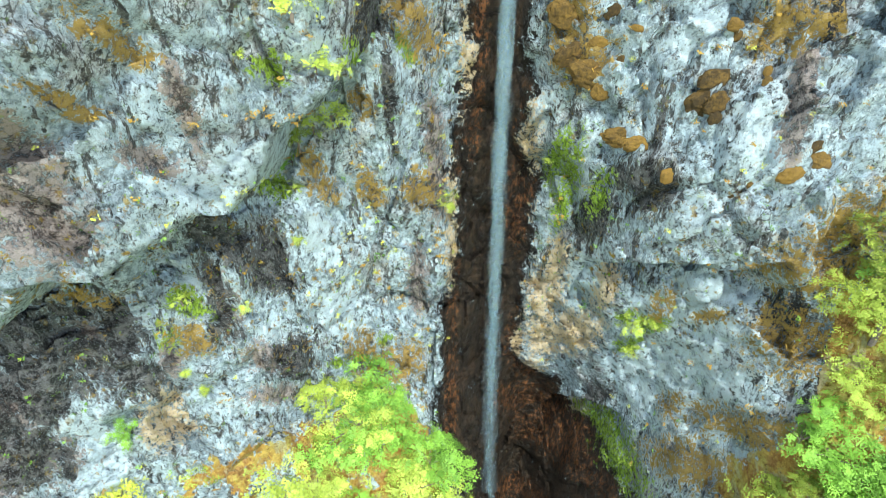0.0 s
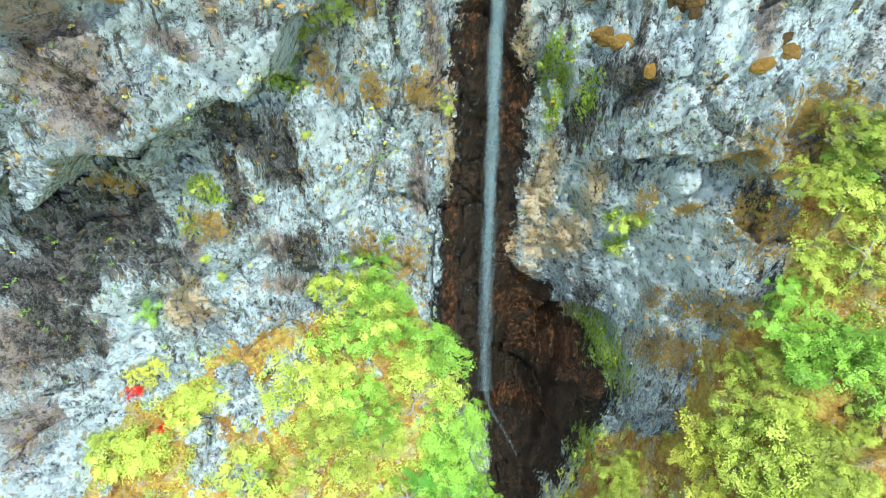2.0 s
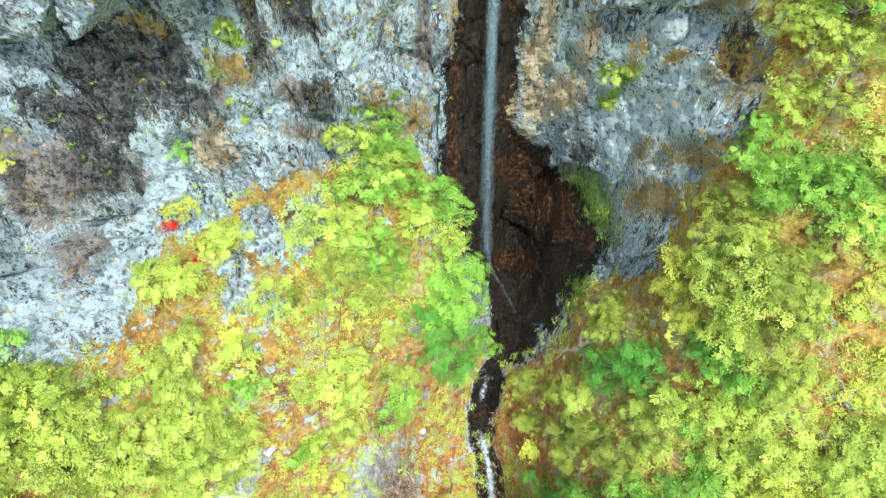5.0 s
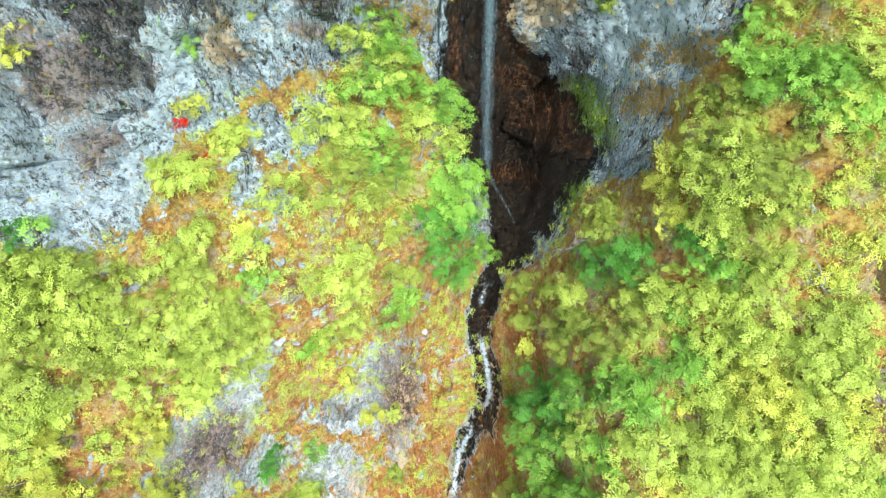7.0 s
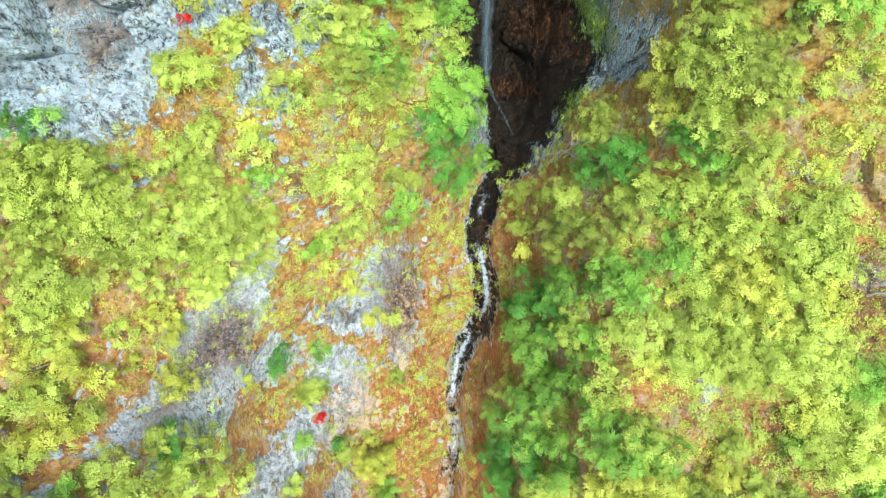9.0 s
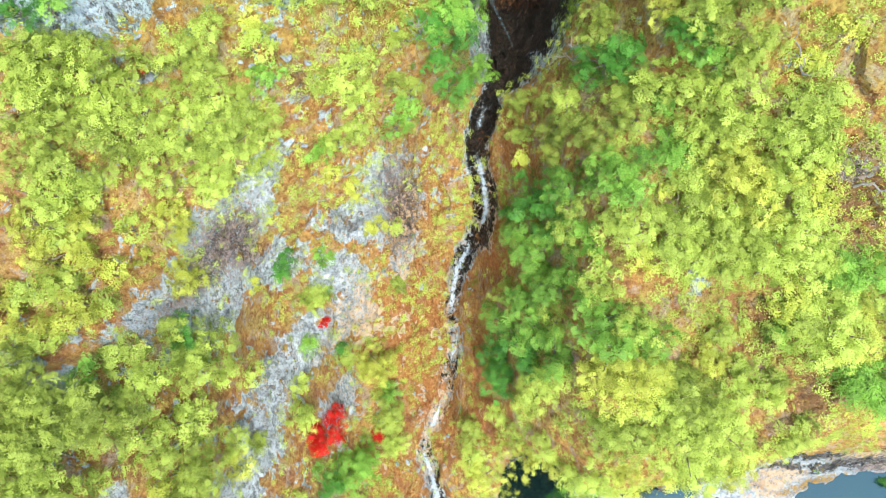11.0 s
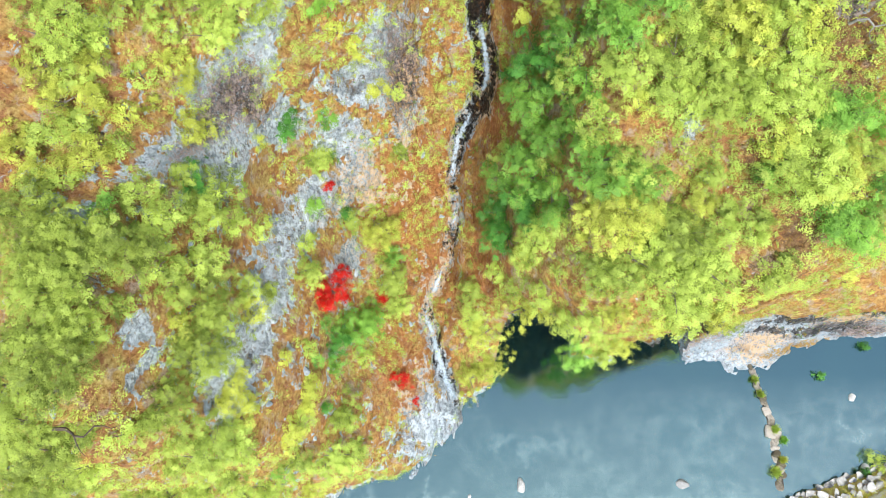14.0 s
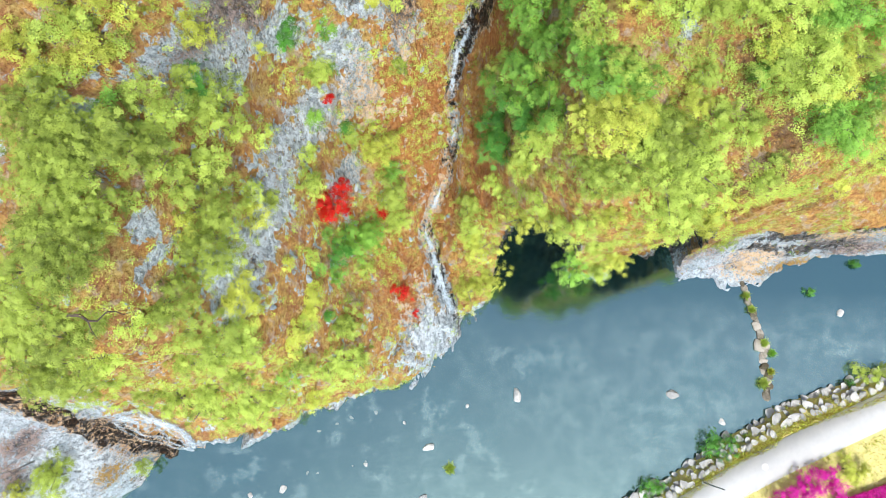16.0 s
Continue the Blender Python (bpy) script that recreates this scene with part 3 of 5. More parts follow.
PALE += [(-8.7, 17.4, 0.6, 2, -25), (-11.3, 13.8, 0.8, 0.8, 20), (-23.7, -12.8, 1.8, 1.3, 0), (-21.3, -12.6, 1.2, 1, 0), (24.8, -3.5, 1.7, 0.5, 8), (-8.7, 17.2, 0.5, 1.9, -25), (-2.5, 11.5, 0.4, 1.6, 0), (-1.1, -7.4, 1.1, 1.4, 0), (-10.1, 31.8, 0.68, 0.93, 0), (-9.8, 30.5, 0.87, 0.66, 0), (-10, 29.8, 0.97, 0.52, 0), (-4.6, 38.8, 0.48, 0.35, 0), (-4.1, 39, 0.52, 0.38, 0), (-5.5, 38.2, 0.62, 0.47, 0), (-2.8, 41.2, 0.46, 0.6, 0), (-8, 34.2, 0.33, 0.59, 0), (-6.7, 34.9, 0.38, 0.27, 0), (-6.2, 31.9, 0.65, 0.38, 0)]
PALE += [(4.8, 39.6, 0.81, 0.37, 0), (6.5, 37.7, 0.57, 0.82, 0), (7.5, 35.2, 1.33, 0.61, 0), (8.8, 35, 0.8, 0.61, 0), (6.2, 41.5, 0.83, 0.52, 0), (7.5, 39, 0.9, 0.99, 0), (8.1, 32.4, 0.73, 1.34, 0), (7.4, 31.7, 0.58, 1.16, 0), (8.1, 29.4, 0.79, 0.94, 0), (2.8, 40.8, 0.54, 0.58, 0), (9.1, 30, 0.5, 0.65, 0), (-3.4, 34.6, 0.75, 1.06, 0), (-3.7, 36.7, 0.66, 0.78, 0), (-5, 34.1, 0.41, 0.49, 0), (9.5, 35.6, 0.4, 0.32, 0), (4.7, 36.3, 0.43, 0.93, 0), (-10.5, 28.4, 0.59, 1.1, 0), (-12.7, 26, 1.59, 1.01, 0)]
PALE += [(-12, 28.4, 0.77, 0.57, 0), (-13.5, 27.2, 0.77, 1.02, 0), (-11.3, 27.2, 0.59, 0.9, 0), (-11.4, 26.2, 1.24, 0.79, 0), (-13, 28.8, 0.84, 0.6, 0), (-10, 31.1, 0.5, 0.59, 0), (7.5, 33, 1.26, 0.98, 0), (8.3, 31, 0.99, 1.14, 0), (8.9, 29.5, 0.77, 0.73, 0), (6.7, 34.7, 1.28, 0.73, 0), (8.3, 34.1, 1.1, 0.68, 0), (4.9, 35.6, 0.57, 1.05, 0)]
RUSTY = []
RUSTY += [(22.7, -4, 1.7, 0.9, 0), (-3.4, -2.3, 1, 2.2, 0), (-2.4, -4.3, 1.1, 1.6, 0), (27.8, -1.8, 2.4, 0.7, 8), (21.9, -5, 1.3, 1, 0), (-1.7, 6.1, 2.1, 5.7, 0), (-3.4, 6.7, 2.4, 3, 0), (2.7, 13.4, 0.9, 3.2, 0), (2.5, 3.2, 1.1, 3.9, 0), (3.9, 17.5, 0.8, 1.4, 0), (-0.6, 0.8, 1.3, 3.2, 0), (8.9, 22.6, 0.6, 1.1, 0), (3.7, 35.2, 0.55, 0.91, 0), (4, 33.6, 0.61, 0.8, 0), (4.8, 33.9, 0.75, 0.71, 0), (3.7, 32.3, 0.55, 0.52, 0), (-8.2, 31.4, 0.41, 0.64, 0), (-8, 32.3, 0.23, 0.44, 0)]
RUSTY += [(5.4, 35.6, 0.31, 0.65, 0), (3.9, 36.2, 0.26, 0.97, 0), (3.6, 30.8, 1.1, 0.63, 0), (5, 29.1, 1.33, 0.79, 0), (6, 29, 1.11, 0.95, 0), (6.2, 28.4, 0.8, 1.02, 0), (0.3, 36.7, 0.2, 2.63, 0), (0.3, 31.5, 0.2, 2.33, 0), (0.8, 41.9, 0.3, 1.77, 0), (2.6, 39, 0.36, 1.69, 0), (2.9, 33.6, 0.33, 0.89, 0), (3.5, 25.3, 1.3, 0.5, 0), (4.5, 28.9, 0.87, 0.55, 0)]
OCHRE = []
OCHRE += [(25, -5.2, 2, 0.3, 8), (-21.4, -13.8, 0.7, 0.6, 0), (-6, 40.4, 0.45, 0.2, 0), (-6.8, 39.3, 0.34, 0.13, 0), (-3.5, 37.9, 0.33, 0.28, 0), (-2.2, 38.2, 0.31, 0.29, 0), (-2.2, 39.8, 0.28, 0.26, 0), (-0.8, 42.1, 0.54, 0.51, 0), (-0.8, 38.4, 0.38, 0.46, 0), (-6.9, 33.7, 0.57, 0.32, 0), (-2.1, 32.7, 0.74, 0.7, 0), (-2.8, 33.4, 0.43, 0.53, 0), (-1.4, 32.9, 0.55, 0.72, 0), (-9.2, 34.5, 0.61, 0.18, 0), (8.1, 41.4, 0.84, 0.46, 0), (10.1, 36.9, 1.24, 0.71, 0), (9.9, 35.8, 0.92, 0.72, 0), (9.8, 34, 0.96, 0.91, 0)]
OCHRE += [(9.1, 34.1, 0.5, 0.27, 0), (7.9, 34.6, 0.22, 0.14, 0), (6.8, 34.9, 0.21, 0.43, 0), (9.1, 31.3, 0.68, 0.47, 0), (9.3, 31, 0.33, 0.32, 0), (8.4, 29.6, 0.74, 0.74, 0), (7.9, 31.4, 0.19, 0.45, 0), (10.5, 34.1, 0.77, 0.59, 0), (3.3, 42.3, 0.42, 0.76, 0), (3.8, 41.4, 0.54, 0.4, 0), (8.6, 36.3, 0.47, 0.45, 0), (-3.6, 38.2, 0.22, 0.3, 0)]
MOSSY = []
MOSSY += [(6.7, 23.7, 0.5, 0.9, 0), (6.2, 25.2, 0.5, 1.6, 0), (-3.8, 40.7, 0.31, 0.22, 0), (-6.8, 34.5, 0.39, 0.28, 0), (-7.4, 33.7, 0.37, 0.29, 0), (-4.6, 37.5, 0.35, 0.27, 0), (3.5, 39.4, 0.24, 0.49, 0), (3.8, 38.7, 0.24, 0.87, 0), (6.1, 34.6, 0.27, 0.26, 0), (6.8, 34.4, 0.34, 0.33, 0), (6.5, 33.6, 0.29, 0.25, 0), (4.6, 38.3, 0.24, 0.46, 0), (-2.1, 33.7, 0.28, 0.27, 0), (6.8, 28.9, 0.73, 1.12, 0), (7.1, 28.7, 0.49, 0.93, 0), (-3.5, 33, 0.27, 0.17, 0), (-1, 41.5, 0.28, 0.2, 0), (-2.1, 41.2, 0.19, 0.32, 0)]
SOIL = ((-40, -20, -13.7, -11.1, -10, -9.7, -7.3, -4.7, -2, 0.1, 1.6, 4.6, 5.6, 6.7, 8.2, 9, 9.5, 9.9, 10.2, 11.7, 20, 44), (26, 25, 24.6, 25.5, 29.0, 28.5, 30.6, 31.6, 32.3, 30, 21, 22.4, 23.2, 25.6, 27.2, 30.1, 31.1, 32.4, 35.5, 37.2, 40, 40))


# middle, half width and height of the two caves at the water; the extra height darkens its reflection
CAVES = ((6.2, 2.8, 13.0), (14.4, 2.5, 12.0))


def zones(u, v):
    p = np.stack([u, v, 0 * u], 1)
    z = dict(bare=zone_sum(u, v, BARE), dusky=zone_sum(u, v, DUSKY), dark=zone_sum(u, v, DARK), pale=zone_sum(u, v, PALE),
             rusty=zone_sum(u, v, RUSTY), ochre=zone_sum(u, v, OCHRE), mossy=zone_sum(u, v, MOSSY))
    below = bow(u, *SOIL) - v + 0.9 * layers(p, 2.5, 4, 41)
    gush = stream_strip(u, v, 0.5 + 0.25 * step(6, 12, v)) * (0.5 + 0.44 * step(6, 10, v)) * np.clip(0.9 + 0.6 * layers(p, 1.6, 3, 47), 0, 1)
    wet = np.maximum(wet_strip(u, v), gush)
    high = LEAN45 * (v + face(u, v))
    shore = step(-0.4, 0.8, high - 0.6 - 3.0 * step(15.5, 18, u) * (1 - 0.5 * layers(p, 3, 3, 44)))
    side = patch(u, v, -24, -13, 6.0, 4.6, -35)
    gorge = np.abs(u - np.interp(v, (-14.6, -13.3, -12.3, -9.9, -8.9, -7.4, -5.5, -3), (-18.0, -19.2, -20.2, -22.3, -24.2, -25.7, -27, -30)) + 0.4 * layers(p, 1.3, 4, 57))
    side_bed = (1 - step(1.0, 2.1, gorge)) * (1 - step(-4.5, -3, v))
    z["wet"] = np.maximum(wet, 0.62 * side_bed)
    z["dusky"] = np.maximum(z["dusky"], side_bed)
    z["rusty"] = np.maximum(z["rusty"], 0.55 * side_bed)
    z["slope"] = 1 - step(20, 28, v + 1.5 * layers(p, 3, 2, 58))
    # cave insides go near-black: their shade is put into the rock colour
    cave_shade = 0 * u
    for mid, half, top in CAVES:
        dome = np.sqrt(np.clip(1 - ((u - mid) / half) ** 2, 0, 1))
        cave_shade = np.maximum(cave_shade, (dome > 0.05) * (1 - step(1.0 * top * dome, 1.15 * top * dome + 0.05, high)))
    z["dark"] = np.maximum(z["dark"], cave_shade)
    shore = shore * (1 - cave_shade)
    z["turf"] = (0.72 + 0.14 * step(0, 5, u)) * np.clip(step(-0.3, 0.9, below) * (1 - 0.8 * z["bare"]) * (1 - wet) * shore * (1 - side), 0, 1)
    z["pale"] = np.maximum(z["pale"], 0.6 * z["bare"] * (1 - z["dusky"]))
    z["growth"] = np.clip(0.55 + 0.9 * layers(p, 4, 3, 51), 0, 1) * (1 - z["wet"])
    return z


def relief(u, v, z):
    """The rock's own roughness, out of the face."""
    w = face(u, v)
    p = place(u, v, w)
    q = p * (1, 1, 0.62)
    rocky = 1 - 0.72 * z["turf"]
    big, crack = blocks(q + 0.4 * np.stack([layers(p, 2.5, 3, 61), layers(p, 2.5, 3, 62), layers(p, 2.5, 3, 63)], 1), 2.4, 70)
    small, crack2 = blocks(q + 0.15 * np.stack([layers(p, 0.9, 3, 64), layers(p, 0.9, 3, 65), layers(p, 0.9, 3, 66)], 1), 0.8, 80)
    r = 0.95 * big - 0.24 * (1 - step(0.0, 0.16, crack)) + 0.40 * small - 0.14 * (1 - step(0, 0.12, crack2))
    chip, crack3 = blocks(q * (1, 1, 1.3) + 0.06 * np.stack([layers(p, 0.4, 2, 67), layers(p, 0.4, 2, 68), layers(p, 0.4, 2, 69)], 1), 0.34, 85)
    r = r + 0.17 * chip - 0.06 * (1 - step(0, 0.15, crack3))
    bent = p * (1, 1, 0.45) + 0.5 * np.stack([layers(p, 1.5, 3, 71), 0 * u, layers(p, 1.5, 3, 72)], 1)
    r = r - 0.42 * (1 - step(0.0, 0.035, np.abs(layers(bent, 2.6, 4, 75)))) * step(-0.1, 0.15, layers(p, 3.0, 2, 77))
    r = r + 0.55 * layers(p, 2.2, 6, 90, 0.6) - 0.16 * np.abs(layers(p, 0.7, 4, 95, 0.6))
    calm = (1 - 0.15 * z["wet"]) * (1 - 0.6 * step(16, 18.5, u) * (1 - step(0, 3, v)))
    under = step(-1.5, 0.5, p[:, 2])
    return w, r * rocky * calm * (0.25 + 0.75 * under)


def caved(p):
    """Two caves that the pond has cut under the foot of the wooded spur, hollowed tall to darken the water's
    reflection.
    """
    x, y, z = p[:, 0], p[:, 1], p[:, 2]
    for mid, half, top in CAVES:
        dome = np.sqrt(np.clip(1 - ((x - mid) / half) ** 2, 0, 1))
        deep = dome * (1 - step(0.8, 1.0, z / np.maximum(top * dome, 0.05))) * (np.abs(x - mid) < half)
        y = y + 4.6 * deep
    return np.stack([x, y, z], 1)


def face_points(u, v, hollow=True):
    """Ground points at (u, v) with all relief, and the zones there."""
    u, v = np.asarray(u, float), np.asarray(v, float)
    z = zones(u, v)
    w, r = relief(u, v, z)
    p = hung(place(u, v, w + r), u, v)
    return (caved(p) if hollow else p), z


US = nodes_between((-600, -100, 125), (-100, -44, 14), (-44, -20, 0.6), (-20, -14, 0.25), (-14, -11, 0.11), (-11, 10.5, 0.08), (10.5, 15, 0.11), (15, 31, 0.22), (31, 46, 0.7), (46, 102, 14), (102, 600, 166))
VS = nodes_between((-19, -14.5, 0.5), (-14.5, -8, 0.16), (-8, 26, 0.115), (26, 43.5, 0.072), (43.5, 44, 0.115), (44, 46, 0.2))
gu, gv = np.meshgrid(US, VS, indexing="ij")
gu, gv = gu.ravel(), gv.ravel()
ground_points, ground_zones = face_points(gu, gv)
nu, nv = len(US), len(VS)
# the top runs back as a plateau, and the foot runs out as the pond's bed
grid = ground_points.reshape(nu, nv, 3)
back = [grid[:, -1] + np.array([0, d, 0]) * (1, 1, 1) + np.array([0, 0, h]) for d, h in ((1.5, 1.0), (5, 2.5), (14, 5), (40, 9), (120, 16), (600, 40))]
front = [np.stack([grid[:, 0, 0], grid[:, 0, 1] - d, 0 * grid[:, 0, 2] - 1.6], 1) for d in (60, 6)]
grid = np.concatenate([np.stack(front, 1), grid, np.stack(back, 1)], 1)
rows_all = grid.shape[1]
idx = np.arange(nu * rows_all).reshape(nu, rows_all)
quads = np.stack([idx[:-1, :-1], idx[1:, :-1], idx[1:, 1:], idx[:-1, 1:]], -1).reshape(-1, 4)
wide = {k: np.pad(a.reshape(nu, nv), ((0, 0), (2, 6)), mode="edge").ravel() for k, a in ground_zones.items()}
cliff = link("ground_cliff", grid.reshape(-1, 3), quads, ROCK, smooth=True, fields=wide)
tagged(cliff, "weathered blue-grey cliff with ochre turf, rust stains and wet gullies", "cliff", kind="structure")
cliff.data.set_sharp_from_angle(angle=radians(38))


# ---- pond and the built bank ----
EDGE = ((-600, -60, 0, 13.3, 15.5, 18, 20, 22.5, 23.3, 26.2, 28.7, 31.5, 40, 60, 600), (-320, -58, -29.8, -23.4, -22.4, -20.7, -19.5, -18.4, -17.6, -16.6, -15.8, -14.8, -11.8, -9.6, -9.6))


def shore_y(x):
    return np.interp(x, *EDGE)


def path_y(x):
    """The path follows the shore in one easy curve, 1.7 m behind it."""
    return np.interp(x, (-600, 0, 15.8, 19.8, 23.7, 26.5, 30.6, 40, 600), (-322, -31.6, -23.6, -21.35, -19.45, -18.2, -16.4, -12.6, 210)) + 1.72


def ribbon(name, xs, offsets, heights, material, label, category, bumpy=0.0, seed=3, line=shore_y):
    """A strip of the bank: offsets are metres behind the water's edge."""
    x, d = np.meshgrid(xs, offsets, indexing="ij")
    z = np.broadcast_to(np.asarray(heights, float), x.shape).copy()
    pts = np.stack([x, line(x) - d, z], -1).reshape(-1, 3)
    pts[:, 2] += bumpy * layers(pts * (1, 1, 0), 0.8, 4, seed)
    n = np.arange(x.size).reshape(x.shape)
    f = np.stack([n[:-1, 1:], n[1:, 1:], n[1:, :-1], n[:-1, :-1]], -1).reshape(-1, 4)
    return tagged(link(name, pts, f[:, ::-1], material, smooth=True), label, category, kind="structure")


near_x = nodes_between((-600, -100, 100), (-100, 8, 6), (8, 40, 0.3), (40, 100, 6), (100, 600, 100))
water = link("water_pond", [(-600, -330, 0), (600, -330, 0), (600, 30, 0), (-600, 30, 0)], [(0, 1, 2, 3)], POND)
tagged(water, "still blue-grey pond water with pale film and soft ripples", "pond", kind="structure")
ribbon("ground_bank", near_x, (-1.5, -0.3, 0.0, 0.5, 1.1, 1.75, 2.5, 4.2, 4.4, 5, 6, 8, 60, 500), (-1.7, -0.7, -0.1, 0.5, 0.95, 1.12, 1.13, 1.13, 1.16, 1.2, 1.2, 1.2, 1.5, 3), TURF,
       "yellow-green turf bank beside the pond", "bank", 0.06)
path_x = nodes_between((-100, 8, 6), (8, 40, 0.4), (40, 100, 6))
ribbon("path", path_x, (1.72, 1.74, 4.10, 4.12), (1.05, 1.19, 1.19, 1.05), CONCRETE, "bright pale concrete footpath along the pond bank", "path", line=path_y)
ribbon("road", path_x, (8.6, 8.7, 20.0, 20.1), (1.1, 1.26, 1.26, 1.1), CONCRETE, "pale concrete road beyond the hedge", "road")


# ---- planting ----
def rand_dirs(rng, n):
    d = rng.normal(size=(n, 3))
    return d / np.linalg.norm(d, axis=1)[:, None]


def leaf_shapes(rng, at, facing, length, width):
    """A pointed leaf at each place, turned to face a way."""
    n = len(at)
    facing = facing / np.linalg.norm(facing, axis=1)[:, None]
    side = np.cross(facing, rand_dirs(rng, n))
    side /= np.linalg.norm(side, axis=1)[:, None] + 1e-9
    ahead = np.cross(side, facing)
    ln, wd = length[:, None], width[:, None]
    v = np.stack([at - ahead * ln + side * wd, at + ahead * ln, at - ahead * ln * 0.7 - side * wd], 1)
    return v.reshape(-1, 3), np.arange(3 * n).reshape(n, 3)


def crown_shape(rng, r, leaf, flat=0.72, dense=1.0):
    """Leaves over a heap of uneven lobes, with gaps, for a crown of radius r round the origin."""
    lobes = int(9 + 8 * r)
    c = rand_dirs(rng, lobes) * (rng.uniform(0.25, 0.95, (lobes, 1)) ** 0.7) * r * (1, 1, flat)
    c[:, 2] = np.where(c[:, 2] < -0.35 * r, -0.5 * c[:, 2], c[:, 2])
    size = rng.uniform(0.26, 0.48, lobes) * r * (0.95 if r > 1 else 1.15)
    n = int(np.clip(dense * 6.0 * r * r / (leaf * leaf), 200, 20000))
    k = rng.integers(0, lobes, n)
    d = rand_dirs(rng, n)
    d[:, 2] = np.abs(d[:, 2]) * 0.95 - 0.2
    sprigs = max(12, n // 56)
    sk, sd = rng.integers(0, lobes, sprigs), rand_dirs(rng, sprigs)
    sd[:, 2] = np.abs(sd[:, 2]) * 0.95 - 0.2
    tips = c[sk] + sd * size[sk, None] * rng.uniform(0.55, 1.3, (sprigs, 1))
    flatly = sd + np.array([0, -0.15, 0.9]) + 0.35 * rand_dirs(rng, sprigs)
    flatly /= np.linalg.norm(flatly, axis=1)[:, None]
    own = rng.integers(0, sprigs, n)
    loose = rng.uniform(size=(n, 1)) < 0.06
    spray = rng.normal(size=(n, 3)) * 2.6 * leaf * rng.uniform(0.7, 1.2, (sprigs, 1))[own]
    spray -= 0.8 * flatly[own] * (spray * flatly[own]).sum(1)[:, None]
    at = np.where(loose, c[k] + d * size[k, None] * rng.uniform(0.5, 1.1, (n, 1)), tips[own] + spray)
    facing = np.where(loose, d, flatly[own]) + 0.25 * rand_dirs(rng, n)
    tone = np.where(loose[:, 0], rng.uniform(size=n), rng.uniform(size=sprigs)[own])
    length = leaf * rng.uniform(0.55, 1.1, n)
    v, f = leaf_shapes(rng, at, facing, length, length * rng.uniform(0.5, 0.8, n))
    return v, f, c, np.repeat(tone, 3)


def tube(bm, a, b, ra, rb, sides=6):
    a, b = Vector(a), Vector(b)
    turn = (b - a).to_track_quat("Z", "Y").to_matrix()
    rings = []
    for at, r in ((a, ra), (b, rb)):
        rings.append([bm.verts.new(at + turn @ Vector((r * math.cos(k * math.tau / sides), r * math.sin(k * math.tau / sides), 0))) for k in range(sides)])
    for k in range(sides):
        bm.faces.new((rings[0][k], rings[0][(k + 1) % sides], rings[1][(k + 1) % sides], rings[1][k]))
    bm.faces.new(rings[1])


LIME, BRIGHT, YELLOW, DEEP, OLIVE, SCARLET = "LIME", "BRIGHT", "YELLOW", "DEEP", "OLIVE", "SCARLET"
TALK = {
    LIME: ("lime-green leafy", 0.05), BRIGHT: ("bright green leafy", 0.053), YELLOW: ("yellow-green fresh-leaved", 0.05),
    DEEP: ("deep green dense-leaved", 0.05), OLIVE: ("dull olive feathery", 0.042), SCARLET: ("scarlet flowering azalea", 0.04),
    "MAGENTA": ("magenta flowering azalea", 0.055),
}
SIZES = (0.3, 0.55, 0.95, 1.35, 1.9, 2.6)
grown = {}


def plant(kind, at, r, spin, tall):
    """A shrub or a small tree with its foot at a place; the crown's middle is tall metres over it."""
    size = min(range(len(SIZES)), key=lambda k: abs(math.log(SIZES[k] / r)))
    near = at[2] > 31
    key = (kind, size, int(spin * 97) % 3, near)
    at = Vector(at)
    if key not in grown:
        rng = np.random.default_rng(abs(hash(str(key))) % 1 + 100 * size + 7 * key[2] + 1000 * list(TALK).index(kind) + near)
        b = SIZES[size]
        tree = b > 1.2
        words, leaf = TALK[kind]
        leaf *= 0.64 if near else 0.82
        name = "tree" if tree else "sapling" if b > 0.8 else "shrub"
        thing = new(name)
        v, f, lobes, tone = crown_shape(rng, b, leaf if b > 0.5 else leaf * 0.75, dense=1.25 if kind == OLIVE else 1.0)
        v = v + (0, 0, 0.7 * b)
        link("crown", v, f, LEAF[kind], thing, fields={"spray": tone})
        bm = bmesh.new()
        foot = Vector((0, 0, -0.25 * b))
        fork = Vector((0.05 * b, 0.03 * b, 0.45 * b))
        tube(bm, foot, fork, 0.055 * b + 0.012, 0.04 * b + 0.01)
        for c in lobes[: 7 if tree else 4]:
            mid = fork.lerp(Vector(c) + Vector((0, 0, 0.7 * b)), 0.55) + Vector((0, 0, 0.05 * b))
            tube(bm, fork, mid, 0.03 * b + 0.006, 0.018 * b + 0.004, 5)
            tube(bm, mid, Vector(c) + Vector((0, 0, 0.7 * b)), 0.018 * b + 0.004, 0.006 * b, 4)
        part("trunk" if tree else "stem", bm, BARK, thing)
        state = {"tree": "tree leaning out from the gorge slope", "sapling": "sapling growing on the gorge slope", "shrub": "shrub rooted on the rocky slope"}[name]
        tagged(thing, f"{words} {state}", name, f"{words} {name}s")
        thing.matrix_world = Matrix.Translation(at) @ Matrix.Rotation(spin, 4, "Z") @ Matrix.Scale(r / b, 4)
        grown[key] = thing
        return thing
    m = Matrix.Translation(at) @ Matrix.Rotation(spin, 4, "Z")
    made = copy_thing(grown[key], m)
    made.scale = (r / SIZES[size],) * 3
    return made


